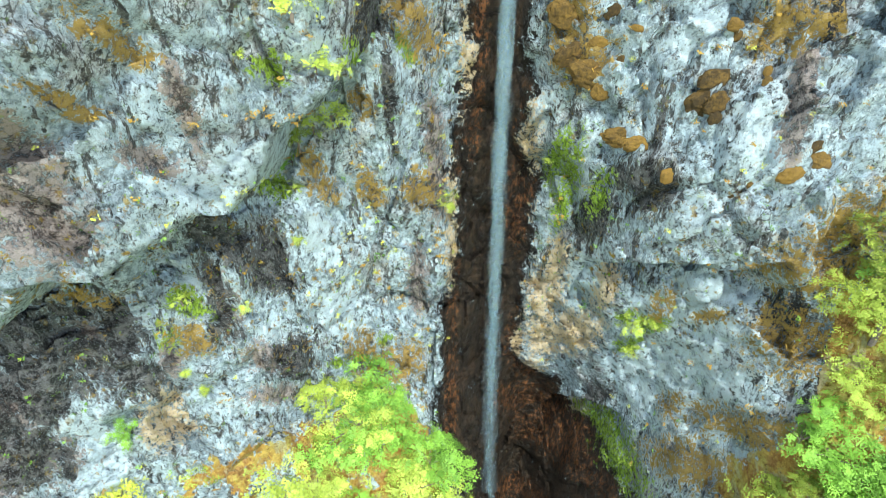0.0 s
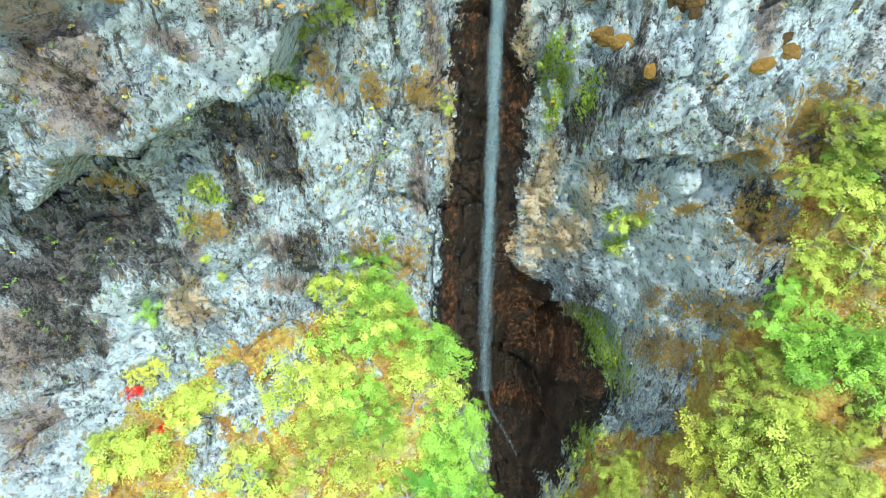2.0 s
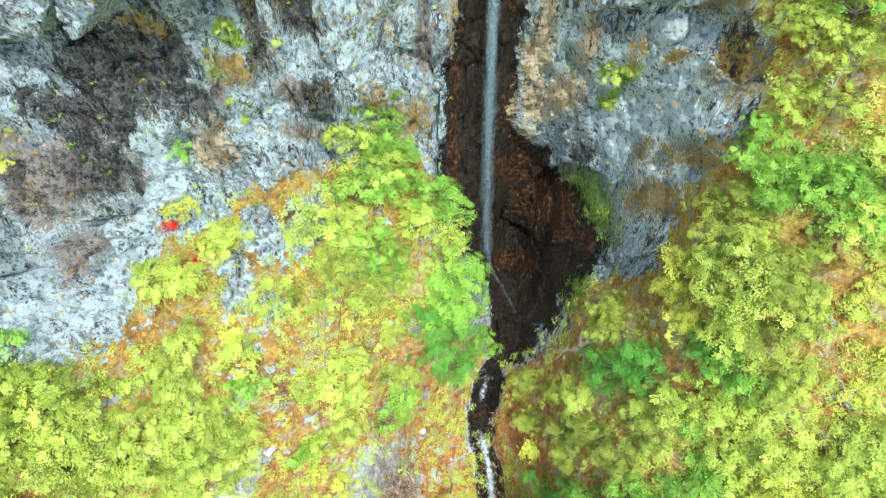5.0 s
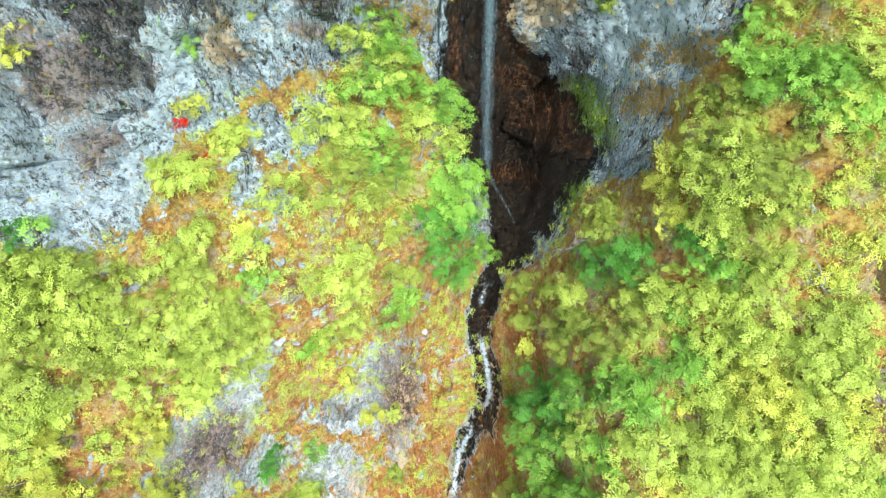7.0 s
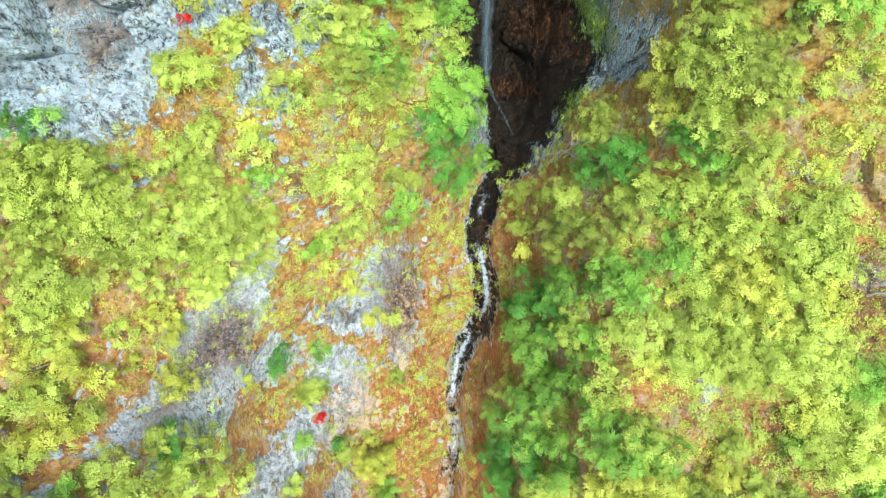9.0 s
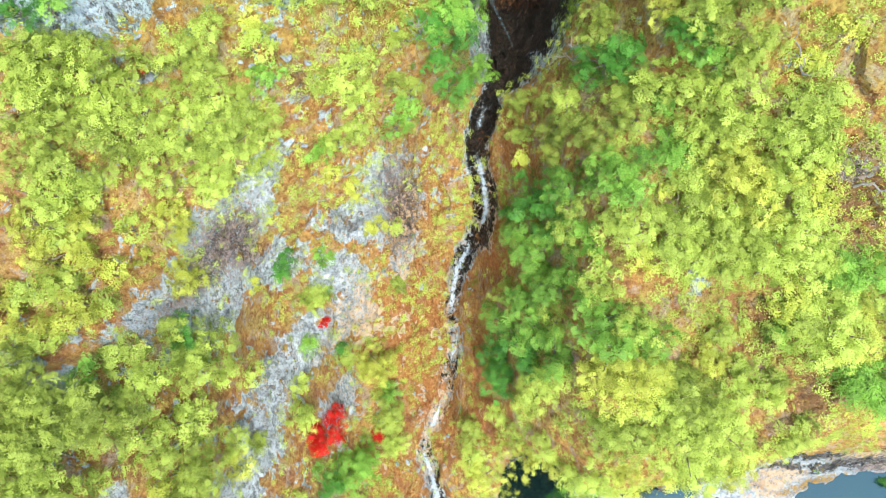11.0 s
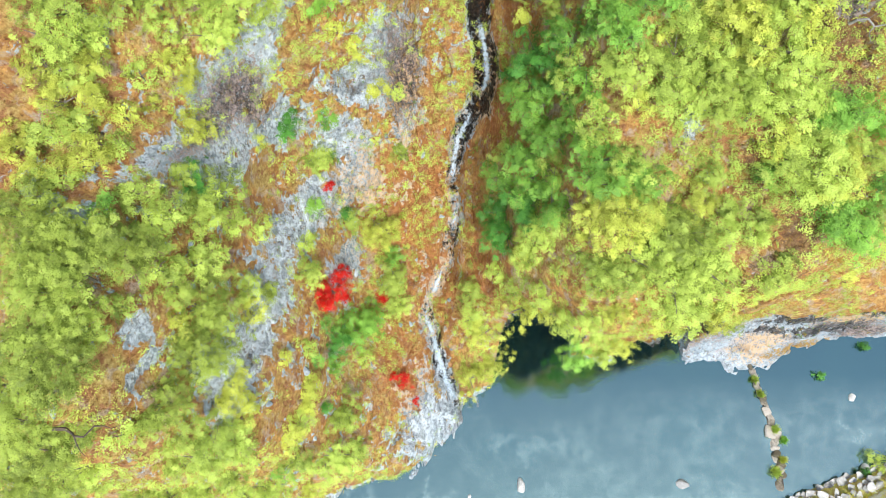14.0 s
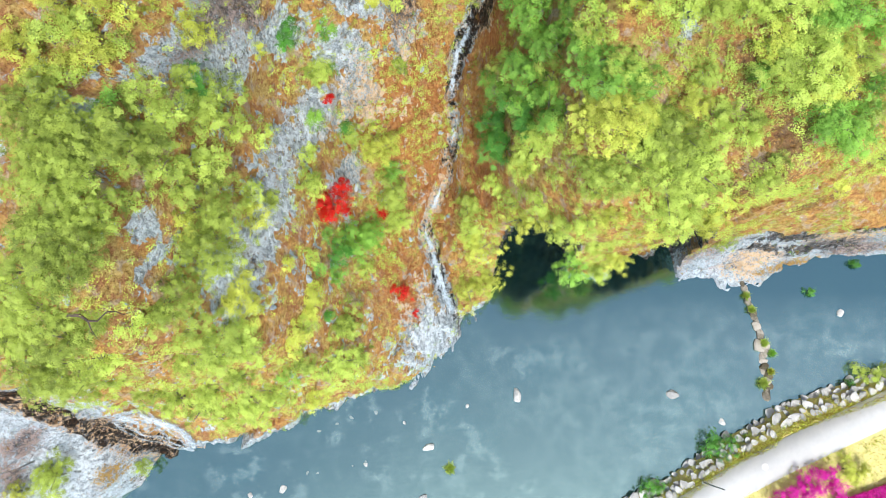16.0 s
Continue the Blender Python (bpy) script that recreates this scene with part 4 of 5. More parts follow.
planted = []
planted += [(LIME, *row) for row in (
    (10.7, 32.6, 0.54), (11.6, 32.4, 0.63), (-3.9, 31.4, 0.84), (-3.1, 30.2, 1.13), (-0.9, 28, 0.82), (0.1, 27.3, 0.62), (-1.4, 28, 0.51), (-5.1, 27.9, 0.82), (-4.2, 28, 0.85), (-3.3, 25.3, 0.8), (-4.5, 25.6, 0.58), (-2, 24.4, 0.45), (-8.6, 27.7, 0.56), (-8.1, 27.6, 0.56), (-10.5, 26.3, 0.6), (-9.8, 26.2, 0.74), (-6.2, 26.2, 0.41), (-6.9, 25.4, 0.41), (-5.7, 25.4, 0.5), (-7.6, 24, 0.42), (-9.5, 23.9, 0.61), (-10, 24.1, 0.42), (-14.8, 23.2, 1.05), (-13.9, 23.1, 1.12), (-13, 23.2, 0.88), (-14.6, 22.1, 1.13), (-13.5, 22, 0.99), (-15.2, 22.1, 0.95), (-10.7, 23.2, 0.65), (-9.8, 22.1, 0.66),)]
planted += [(LIME, *row) for row in (
    (-9.7, 21.4, 0.67), (-7.7, 23.3, 0.51), (-15.2, 21.1, 0.96), (-13.9, 20.9, 0.96), (-12.7, 20.4, 0.8), (-12, 20.7, 0.91), (-11.5, 19.9, 0.92), (-10.4, 20.2, 1.02), (-9.7, 19.6, 0.93), (-8.9, 20.2, 0.92), (-8.1, 19.9, 0.93), (-8.4, 18.5, 0.83), (-9.3, 18.8, 0.82), (-10.4, 18.7, 0.94), (-10.3, 17.5, 0.83), (-9.8, 17.7, 0.58), (-4.6, 22, 0.81), (-3.9, 22.5, 0.69), (-5.2, 21.7, 0.63), (-4.3, 21, 0.84), (-3.7, 20.5, 0.47), (-5.2, 18.8, 0.87), (-4.5, 19.2, 0.61), (-15.1, 18.8, 0.81), (-15.4, 17.9, 0.94), (-14.6, 17.9, 0.82), (-14, 18, 0.64), (-15, 16.7, 0.83), (-12, 18, 0.55), (-12.9, 16.3, 0.5),)]
planted += [(LIME, *row) for row in (
    (-15, 14.6, 0.71), (-7.3, 9.6, 0.54), (-7.8, 9.7, 0.41), (-2.8, 12.8, 0.35), (6.7, 23.6, 0.57), (12.5, 28.9, 0.81), (13, 30.3, 0.71), (13.5, 29.4, 0.52), (11.7, 28.6, 0.34), (13, 28.1, 0.3), (9.3, 27.6, 0.85), (9.2, 26.3, 0.94), (9.9, 27.2, 0.91), (10.1, 26, 0.81), (9.6, 25.5, 0.72), (9.3, 24.7, 0.72), (9.8, 25, 0.6), (11.6, 25.4, 0.27), (10.2, 24, 0.39), (12.4, 26.3, 0.38), (13.2, 23.2, 0.35), (5.2, 20.6, 0.59), (5.5, 20.4, 0.7), (8.4, 21.9, 0.74), (9.5, 22.1, 0.74), (10.1, 21.9, 0.85), (10, 20.7, 0.87), (10.7, 21.4, 0.74), (10.9, 22.3, 0.62), (11.3, 21, 0.75),)]
planted += [(LIME, *row) for row in (
    (10.7, 20, 0.88), (12.5, 21.4, 0.85), (13.1, 21.7, 0.74), (12.4, 20.5, 0.86), (13.1, 20.3, 0.75), (13.5, 21.3, 0.5), (14, 22.5, 0.36), (13.8, 21.4, 0.36), (10.2, 18.9, 0.77), (12.7, 19.1, 0.87), (13.3, 20.1, 0.52), (14.2, 20.2, 0.36), (5.7, 16.1, 0.87), (6.6, 16.6, 0.59), (3.2, 10.5, 0.6), (9.8, 18.1, 0.77), (9.2, 17.4, 0.77), (10.4, 17.5, 0.77), (7.2, 16.6, 0.63), (7.4, 17.1, 0.49), (9.1, 16.5, 0.88), (10.4, 16.4, 0.89), (11.5, 17.4, 0.89), (13, 17.8, 0.89), (12.6, 16.4, 1), (13.7, 17, 0.86), (12.3, 15.4, 0.92), (13.5, 15.5, 0.78), (14.3, 16.1, 0.66), (9.9, 15.5, 0.77),)]
planted += [(LIME, *row) for row in (
    (8.6, 15.9, 0.64), (6.4, 14.4, 0.77), (5.1, 11.6, 0.62), (5.4, 10, 0.49), (7.7, 13.1, 0.83), (4.4, 7.9, 0.76), (4.8, 8.6, 0.63), (4.2, 6.6, 0.66), (8.8, 10.7, 0.99), (9.2, 9.6, 1.11), (10.7, 9.6, 1.13), (8.3, 9, 0.95), (11.4, 8.5, 1.04), (11.6, 7.1, 1.07), (10.2, 7.2, 1.06), (11.2, 5.4, 0.82), (6.9, 8.8, 0.83), (6.9, 7.8, 0.59), (11.6, 11, 0.53), (12.7, 10.8, 0.61), (13.7, 13.5, 0.9), (14.8, 14.2, 0.91), (15.5, 14.4, 0.78), (14.9, 13.1, 1.05), (14.2, 12.5, 0.6), (15.6, 12.4, 0.61), (21.8, 7.8, 0.76), (3.1, 3.8, 0.53), (1.7, -0.7, 0.73), (4, 3.7, 0.48),)]
planted += [(LIME, *row) for row in (
    (5.1, 4.9, 0.66), (6.4, 4.7, 0.64), (7, 5.7, 0.62), (6.9, 2.9, 0.8), (7, -8.1, 0.87), (8.9, 1.4, 0.83), (4.9, -8.8, 0.97), (8.3, -7.7, 0.91), (10.7, -4.2, 0.92), (2.3, -7.5, 0.52), (4.9, -9.6, 0.78), (6, -9.2, 0.68), (-16.1, 14.3, 0.74), (-13.2, 14.2, 0.46), (-15.4, 13.2, 0.59), (-14.7, 13.4, 0.45), (-12.4, 12.4, 0.69), (-11.7, 11.3, 0.82), (-11, 10.7, 1.01), (-10.5, 10.5, 1.05), (-10.4, 9.2, 0.78), (-11.9, 11.2, 0.81), (-11.7, 9.5, 0.82), (-11, 8.7, 0.74), (-10.7, 8.3, 0.76), (-12.3, 9.4, 0.43), (-10.4, 4.4, 0.6), (-9.5, 7.9, 0.48), (-9.6, 6, 0.58), (-7.8, 5.9, 0.48),)]
planted += [(LIME, *row) for row in (
    (-7.7, 4.8, 0.54), (-7.2, 9.3, 0.56), (-3, -0.3, 0.87), (-7.4, 4.1, 0.55), (-7.4, 1.3, 0.41), (-14.4, 2.6, 0.75), (-16.2, -1.8, 0.83), (-12.6, 4.6, 0.51), (-10.3, 1.2, 0.75), (-9.9, -0.1, 1.12), (-11, -0.1, 0.97), (-10.3, -2.4, 0.88), (-12.6, -5, 0.95), (-14.5, -5.4, 0.97), (-11.5, -7.3, 1), (-12.5, -9.1, 1.06), (-11, -9.4, 0.98), (-14, -7.5, 0.96), (-10.1, -6.9, 0.78), (-8.1, -4.2, 0.87), (-7.6, -1.6, 0.58), (-5.5, -3.6, 0.9), (-6.1, -3.7, 0.52), (-6.1, -5.6, 0.98), (-6.9, -6.5, 0.77), (-5.3, -6.3, 0.78), (-0.1, -10.6, 0.69), (-0.9, -11.2, 0.57), (-4.8, -2.1, 0.43), (-9.7, -8.8, 0.52),)]
planted += [(LIME, *row) for row in (
    (-24, -13, 1.03), (-24.6, -13.2, 0.73), (-20.1, -14.9, 0.47), (-2.9, 40.8, 0.36), (-3.1, 41.5, 0.45), (-3.9, 38.5, 0.33), (-3, 39.1, 0.36), (-3.5, 38.9, 0.3), (-6.9, 34.5, 0.22), (6.3, 34.1, 0.32), (6.9, 34.2, 0.29), (-3.2, 31.9, 0.2), (-3.4, 40.9, 0.18), (3.4, 39.4, 0.23), (-2.4, 40.7, 0.21), (-4.1, 37.5, 0.17), (-4.3, 40.8, 0.12), (-4.1, 36.4, 0.15), (6.8, 33.2, 0.29), (-7.3, 32.8, 0.15), (-5.6, 34.6, 0.15), (-7, 32.3, 0.18),)]
planted += [(BRIGHT, *row) for row in (
    (11.7, 34.6, 1.14), (10.2, 31.8, 0.54), (-3, 31.5, 1.05), (-2.3, 30.8, 0.97), (-3.7, 29.5, 0.94), (-2.3, 29.5, 0.77), (-0.5, 28.9, 0.98), (0.1, 28.5, 0.74), (-3.3, 27.3, 0.89), (-2.7, 26.3, 0.85), (0.3, 25.6, 1.04), (1.2, 25.5, 0.73), (0.1, 24.5, 1.02), (1.1, 24.1, 0.78), (1.5, 20.9, 0.89), (0.9, 20.1, 0.87), (-2.1, 20.1, 0.78), (-2.5, 19, 0.65), (-13.8, 25, 0.41), (-7.5, 22.1, 0.64), (-6.2, 18.6, 0.73), (-6.6, 18.2, 0.47), (-6.8, 11.9, 0.52), (9.7, 31.1, 0.44), (10.2, 30.6, 0.72), (10.6, 29.9, 0.71), (11, 29.5, 0.71), (10.6, 29.4, 0.5), (11.5, 30.4, 0.7), (11.8, 29.9, 0.89),)]
planted += [(BRIGHT, *row) for row in (
    (12.3, 30.2, 0.6), (11.7, 29.5, 0.7), (12, 28.8, 0.7), (13, 28.6, 0.71), (12.4, 28.6, 0.49), (9.4, 23.4, 0.53), (10, 23.3, 0.59), (8.6, 21.4, 0.51), (8.8, 19.9, 0.65), (8, 19.5, 0.55), (9.2, 19.4, 0.63), (4.4, 14, 1.08), (4.7, 13.7, 1.04), (4.4, 13, 0.77), (5.6, 17.1, 0.93), (6.1, 18.2, 0.66), (6.5, 19, 0.62), (6.8, 18.5, 0.75), (7.4, 18.3, 0.58), (7, 17.9, 0.5), (5.4, 14.9, 0.83), (6, 15.8, 0.78), (4.7, 12.4, 0.88), (5.2, 12.9, 0.84), (4.1, 11.4, 0.78), (5.8, 13.7, 0.68), (3.6, 10.8, 0.52), (15.2, 15.7, 0.7), (15.4, 14.9, 0.71), (3.4, 9.2, 1.05),)]
planted += [(BRIGHT, *row) for row in (
    (4.3, 10.5, 1.12), (5, 10.2, 0.93), (4.2, 8.5, 0.6), (6.5, 13.3, 0.84), (6.2, 12.5, 0.73), (6.9, 12.6, 0.96), (8.3, 12.8, 0.56), (13.1, 13.1, 0.48), (16.8, 11.1, 0.97), (16.1, 11.2, 0.75), (17.6, 10.1, 0.79), (18.3, 10.6, 0.53), (17.7, 14.9, 0.81), (16.6, 15.6, 0.68), (15.7, 15.6, 0.61), (18.4, 12.3, 0.71), (9.1, -4.1, 1.08), (9.3, -6.4, 0.84), (10.7, -6.9, 0.69), (-13.2, 12.6, 0.46), (-7.5, 7.3, 0.42), (-6.9, 9.6, 0.36), (-3.4, 2.7, 0.61), (-5.5, -0.4, 0.98), (-4.6, -0.3, 0.64), (-6.8, 1.4, 0.36), (-6, -0.1, 0.79), (-4.9, -0.6, 0.82), (-7.1, 0.4, 0.35), (-8.9, -5.2, 0.68),)]
planted += [(BRIGHT, *row) for row in (
    (-6.4, -0.9, 0.54), (-4.2, 38.1, 0.23), (-9, 31.1, 0.31),)]
planted += [(DEEP, *row) for row in (
    (-0.5, 23.8, 1.01), (0.4, 23.1, 0.82), (-0.6, 22.3, 0.85), (0.1, 21, 0.81), (-14.8, 24.7, 0.58), (-8.6, 12.2, 0.59), (-8.7, 11.7, 0.42), (6.9, 22.5, 0.95), (7.5, 22.8, 0.8), (6.3, 22.1, 0.61), (9.1, 24.2, 0.54), (9.5, 24.2, 0.53), (4.6, 15.3, 1.12), (5.2, 17, 0.72), (5.2, 15.4, 0.86), (3.5, 14.2, 0.48), (4.1, 9.1, 0.98), (3, 7.2, 0.93), (3.3, 6.4, 0.9), (2.8, 6.1, 0.61), (-11.2, 12.1, 0.58), (-6.1, 5.7, 0.45), (-6.3, -0.1, 0.67), (-6.7, -2.6, 0.37),)]
planted += [(YELLOW, *row) for row in (
    (-9.5, 29, 0.51), (-9.4, 26.4, 0.51), (-8, 24.4, 0.51), (-14, 30.7, 0.61), (-15.8, 16.6, 0.96), (-14.3, 17.1, 0.57), (-11.7, 16.8, 0.6), (-11.4, 15.9, 0.61), (-15.5, 15.5, 0.84), (-14.4, 15.7, 0.7), (-13.3, 15, 0.5), (-11.4, 13.8, 0.64), (-12.5, 15.2, 0.35), (-4.8, 16, 0.64), (-5.6, 17.2, 0.44), (-9.5, 11.7, 0.38), (-3.9, 13.3, 0.5), (8.8, 26.7, 0.77), (8.4, 25.9, 0.62), (8.6, 24.9, 0.6), (12.7, 26.9, 0.34), (13.6, 27, 0.44), (13.7, 24.6, 0.44), (14.4, 24.4, 0.4), (12.8, 23.6, 0.39), (4.7, 20.1, 0.45), (4.2, 17.5, 0.52), (11.3, 19.6, 0.88), (11, 18.5, 0.89), (11.8, 18.9, 0.97),)]
planted += [(YELLOW, *row) for row in (
    (13.4, 19.2, 0.76), (8.7, 18.4, 0.41), (12.3, 17.6, 0.89), (13.9, 18.3, 0.51), (7.8, 15.8, 0.59), (6.5, 11.9, 0.84), (7.3, 11.8, 0.96), (6.4, 10.8, 0.85), (7.4, 10.9, 0.97), (8.2, 11.6, 0.61), (5.9, 10.2, 0.42), (4, 7, 0.55), (13.2, 5.2, 0.85), (14, 6.1, 0.68), (12.7, 4.8, 0.86), (10.3, 12.2, 0.53), (10.9, 11.5, 0.53), (13.5, 14.2, 0.76), (16, 13.1, 0.9), (16.2, 14, 0.62), (21, 5.5, 0.56), (4.3, 2.6, 0.85), (5.7, 4.4, 0.65), (7.9, 6.3, 0.61), (2.4, -1.6, 0.92), (11.3, -2.1, 0.75), (3.3, -4.7, 0.85), (1.8, -5.5, 0.86), (10.3, 5.1, 0.5), (-17.1, 14.2, 0.75),)]
planted += [(YELLOW, *row) for row in (
    (-14.4, 13.8, 0.71), (-14.2, 14.2, 0.67), (-15.9, 13.4, 0.6), (-11.1, 13.5, 0.45), (-11.3, 7.3, 0.49), (-9.6, 4.9, 0.75), (-3.7, 4.2, 0.97), (-4.4, 3.8, 0.61), (-8.2, 2.2, 0.33), (-9.9, 2.6, 0.75), (-9.3, 1.6, 0.67), (-8, -1.9, 0.7), (-7.3, -0.9, 0.75), (-7.3, -0.4, 0.52), (-8.2, -10.2, 0.69), (-26.3, -13.5, 0.56),)]
planted += [(OLIVE, *row) for row in (
    (11.1, 35.6, 0.94), (10.9, 34.2, 1.04), (11.9, 33.5, 0.76), (-4, 26.6, 0.91), (-2.2, 25.8, 0.62), (-1.8, 21, 0.6), (-2.6, 21.6, 0.47), (-2.2, 23.4, 0.51), (-12.4, 22.2, 0.71), (-11.5, 22.8, 0.61), (-9.9, 22.8, 0.66), (-10.6, 21.7, 0.66), (-14.7, 20.9, 0.96), (-13.5, 20.3, 0.8), (-11.9, 19.2, 0.73), (-12.8, 19.3, 0.73), (-8.7, 21.3, 0.53), (-15.5, 19.4, 0.85), (-2.8, 8.8, 0.53), (7, 24.3, 0.68), (11.7, 27.8, 0.34), (9.4, 29.3, 0.5), (9.9, 29.5, 0.57), (10.1, 28.7, 0.57), (10.5, 27.1, 0.77), (10.8, 26.5, 0.63), (10.5, 25.3, 0.46), (11.1, 25.9, 0.46), (11, 23.9, 0.56), (10.7, 23.2, 0.56),)]
planted += [(OLIVE, *row) for row in (
    (3.8, 19.8, 0.6), (4, 18.4, 0.59), (5.1, 19.4, 0.63), (5.9, 19.9, 0.73), (6.4, 20, 0.61), (5.2, 18.5, 0.57), (7.1, 21.3, 0.61), (7.6, 20.9, 0.6), (7.9, 21.8, 0.61), (6.8, 17.2, 0.38), (3.3, 13.5, 0.4), (3.7, 12.7, 0.38), (8.1, 17.5, 0.41), (11.5, 16.4, 0.9), (11, 15.5, 0.85), (10.1, 10.4, 1.01), (10, 8.4, 1.14), (7.7, 8.3, 0.71), (10.9, 12.9, 0.53), (12, 11.7, 0.48), (14.1, 8.6, 0.62), (14.3, 10, 0.46), (13.3, 11.4, 0.48), (17.5, 7, 0.46), (17.3, 13.7, 0.64), (18.1, 11.5, 0.53), (1.6, 0.9, 0.73), (16.8, -7.2, 0.57), (18.9, -2.2, 0.62), (-11, 10.2, 0.73),)]
planted += [(OLIVE, *row) for row in (
    (-11.5, 12.4, 0.46), (-15.7, 12.3, 0.96), (-14.4, 11.8, 0.92), (-14.9, 11.7, 0.93), (-13.3, 11.6, 0.89), (-14.1, 11.3, 0.89), (-12.8, 11.7, 0.78), (-12.3, 10.9, 0.9), (-13, 10.9, 0.77), (-14.6, 10.9, 0.9), (-13.4, 10.7, 0.88), (-11.9, 10.4, 0.8), (-11.4, 8.7, 0.7), (-10.7, 7.7, 0.7), (-10.8, 6.8, 1), (-10.4, 6.1, 0.77), (-10.4, 5.4, 1.03), (-11.1, 6.2, 0.57), (-10.9, 5.2, 1.01), (-9, 4.9, 0.48), (-5.9, 5.1, 0.63), (-3.4, 1.6, 0.72), (-3.4, 0.7, 0.72), (-13.8, 10, 0.87), (-13.2, 9.5, 0.87), (-12.7, 9.4, 0.65), (-14, 9, 0.88), (-13.1, 8.6, 0.88), (-15, 7.8, 0.9), (-13.4, 8, 0.78),)]
planted += [(OLIVE, *row) for row in (
    (-17.1, 5.4, 1.05), (-15, 6.4, 0.85), (-18, 3.3, 1.09), (-17.3, 2.3, 1.1), (-14.5, 4.8, 0.84), (-13.6, 5.1, 0.7), (-16, 1.4, 1.1), (-18.4, 0.4, 1.05), (-16.7, -0.6, 0.93), (-11.5, 4.6, 0.87), (-11.9, 4, 0.63), (-11.4, 2.3, 0.72), (-12.4, -1, 0.79), (-15.9, -5.1, 0.9), (-0.1, 38.1, 0.32),)]
planted += [(SCARLET, *row) for row in (
    (-6.6, 2.5, 0.84), (-7.1, 2.8, 0.56), (-6.3, 2.5, 0.58), (-6, 1.5, 0.31), (-4, 0.3, 0.36), (-2.5, -4.1, 0.37), (-3.2, -3.6, 0.22), (-6.8, 8.1, 0.23), (-1.8, -5.6, 0.19), (-9.9, 28.5, 0.21), (-12, 22.9, 0.21), (-9.3, 26.8, 0.16), (-9.2, 27.2, 0.14), (-6.9, 8.1, 0.19),)]
rng = np.random.default_rng(11)
spots, _ = face_points([p[1] for p in planted], [p[2] for p in planted], hollow=False)
for (kind, u, v, r), at in zip(planted, spots):
    if at[2] < 0.4:
        continue
    plant(kind, at, 1.38 * r, rng.uniform(0, 6.28), 0.7 * r)


def scatter(n, rng, keep):
    """Places on the face, kept where the chance keep(u, v, zones) says."""
    u, v = rng.uniform(-16, 30, n), rng.uniform(-14, 44, n)
    pts, z = face_points(u, v)
    ok = (rng.uniform(size=n) < keep(u, v, z, pts)) & (pts[:, 2] > np.where((np.abs(u - 6.2) < 2.7) | (np.abs(u - 14.4) < 2.5), 9.5, 0.6))
    return pts[ok], u[ok], v[ok]


def undergrowth(name, kind, n, seed, leaf, per, label, keep, tall):
    """Low leafy growth over the slope."""
    rng = np.random.default_rng(seed)
    pts, u, v = scatter(n, rng, keep)
    spread_ = rng.normal(size=(len(pts), per, 3)) * (0.42 * leaf * per**0.5, 0.42 * leaf * per**0.5, 0.22 * leaf * per**0.5) + (0, -0.03, tall)
    at = (pts[:, None] + spread_).reshape(-1, 3)
    facing = np.array([0, -0.45, 0.8]) + np.repeat(0.5 * rand_dirs(rng, len(pts)), per, 0) + 0.35 * rand_dirs(rng, len(at))
    length = leaf * rng.uniform(0.5, 1.15, len(at))
    vv, f = leaf_shapes(rng, at, facing, length, length * rng.uniform(0.45, 0.8, len(at)))
    tone = np.repeat(rng.uniform(size=len(pts)), 3 * per)
    return tagged(link(name, vv, f, LEAF.get(kind, DRY), fields={"spray": tone}), label, "undergrowth", kind="stuff")


def clump(u, v, size, seed, lo, hi):
    return step(lo, hi, layers(np.stack([u, v, 0 * u], 1), size, 3, seed))


undergrowth("undergrowth", LIME, 17000, 21, 0.042, 46, "low lime-green leafy growth on the slopes", lambda u, v, z, p: 1.3 * z["turf"] * clump(u, v, 2.2, 201, -0.15, 0.3) * (1 - 0.6 * (u > 7) * (v > 24)) * (1 - 0.85 * (u > 15) * (v < 6)), 0.10)
undergrowth("undergrowth", OLIVE, 26000, 22, 0.04, 44, "low olive scrub on the slopes", lambda u, v, z, p: 1.3 * z["turf"] * clump(u, v, 2.6, 202, -0.45, 0.2) * (0.3 + 0.7 * (u > 3)) * (1 - 0.6 * (u > 15) * (v < 6)), 0.08)
undergrowth("undergrowth", YELLOW, 12000, 23, 0.04, 36, "low yellow-green growth on the slopes", lambda u, v, z, p: z["turf"] * clump(u, v, 1.8, 203, -0.1, 0.35) * (1 - 0.85 * (u > 7) * (v > 22)) * (1 - 0.85 * (u > 15) * (v < 6)), 0.06)
undergrowth("undergrowth", LIME, 14000, 27, 0.036, 16, "small lime-green tufts between the rocks of the slope", lambda u, v, z, p: (u < 1) * (v < 24) * (1 - z["wet"]) * (0.15 + 0.85 * clump(u, v, 1.1, 208, 0.0, 0.35)) * 0.5, 0.06)
undergrowth("ferns", BRIGHT, 16000, 24, 0.035, 9, "tiny bright green ferns in cracks of the rock", lambda u, v, z, p: (1 - z["turf"]) * (1 - z["wet"]) * clump(u, v, 1.0, 204, 0.1, 0.45) * 0.5, 0.03)

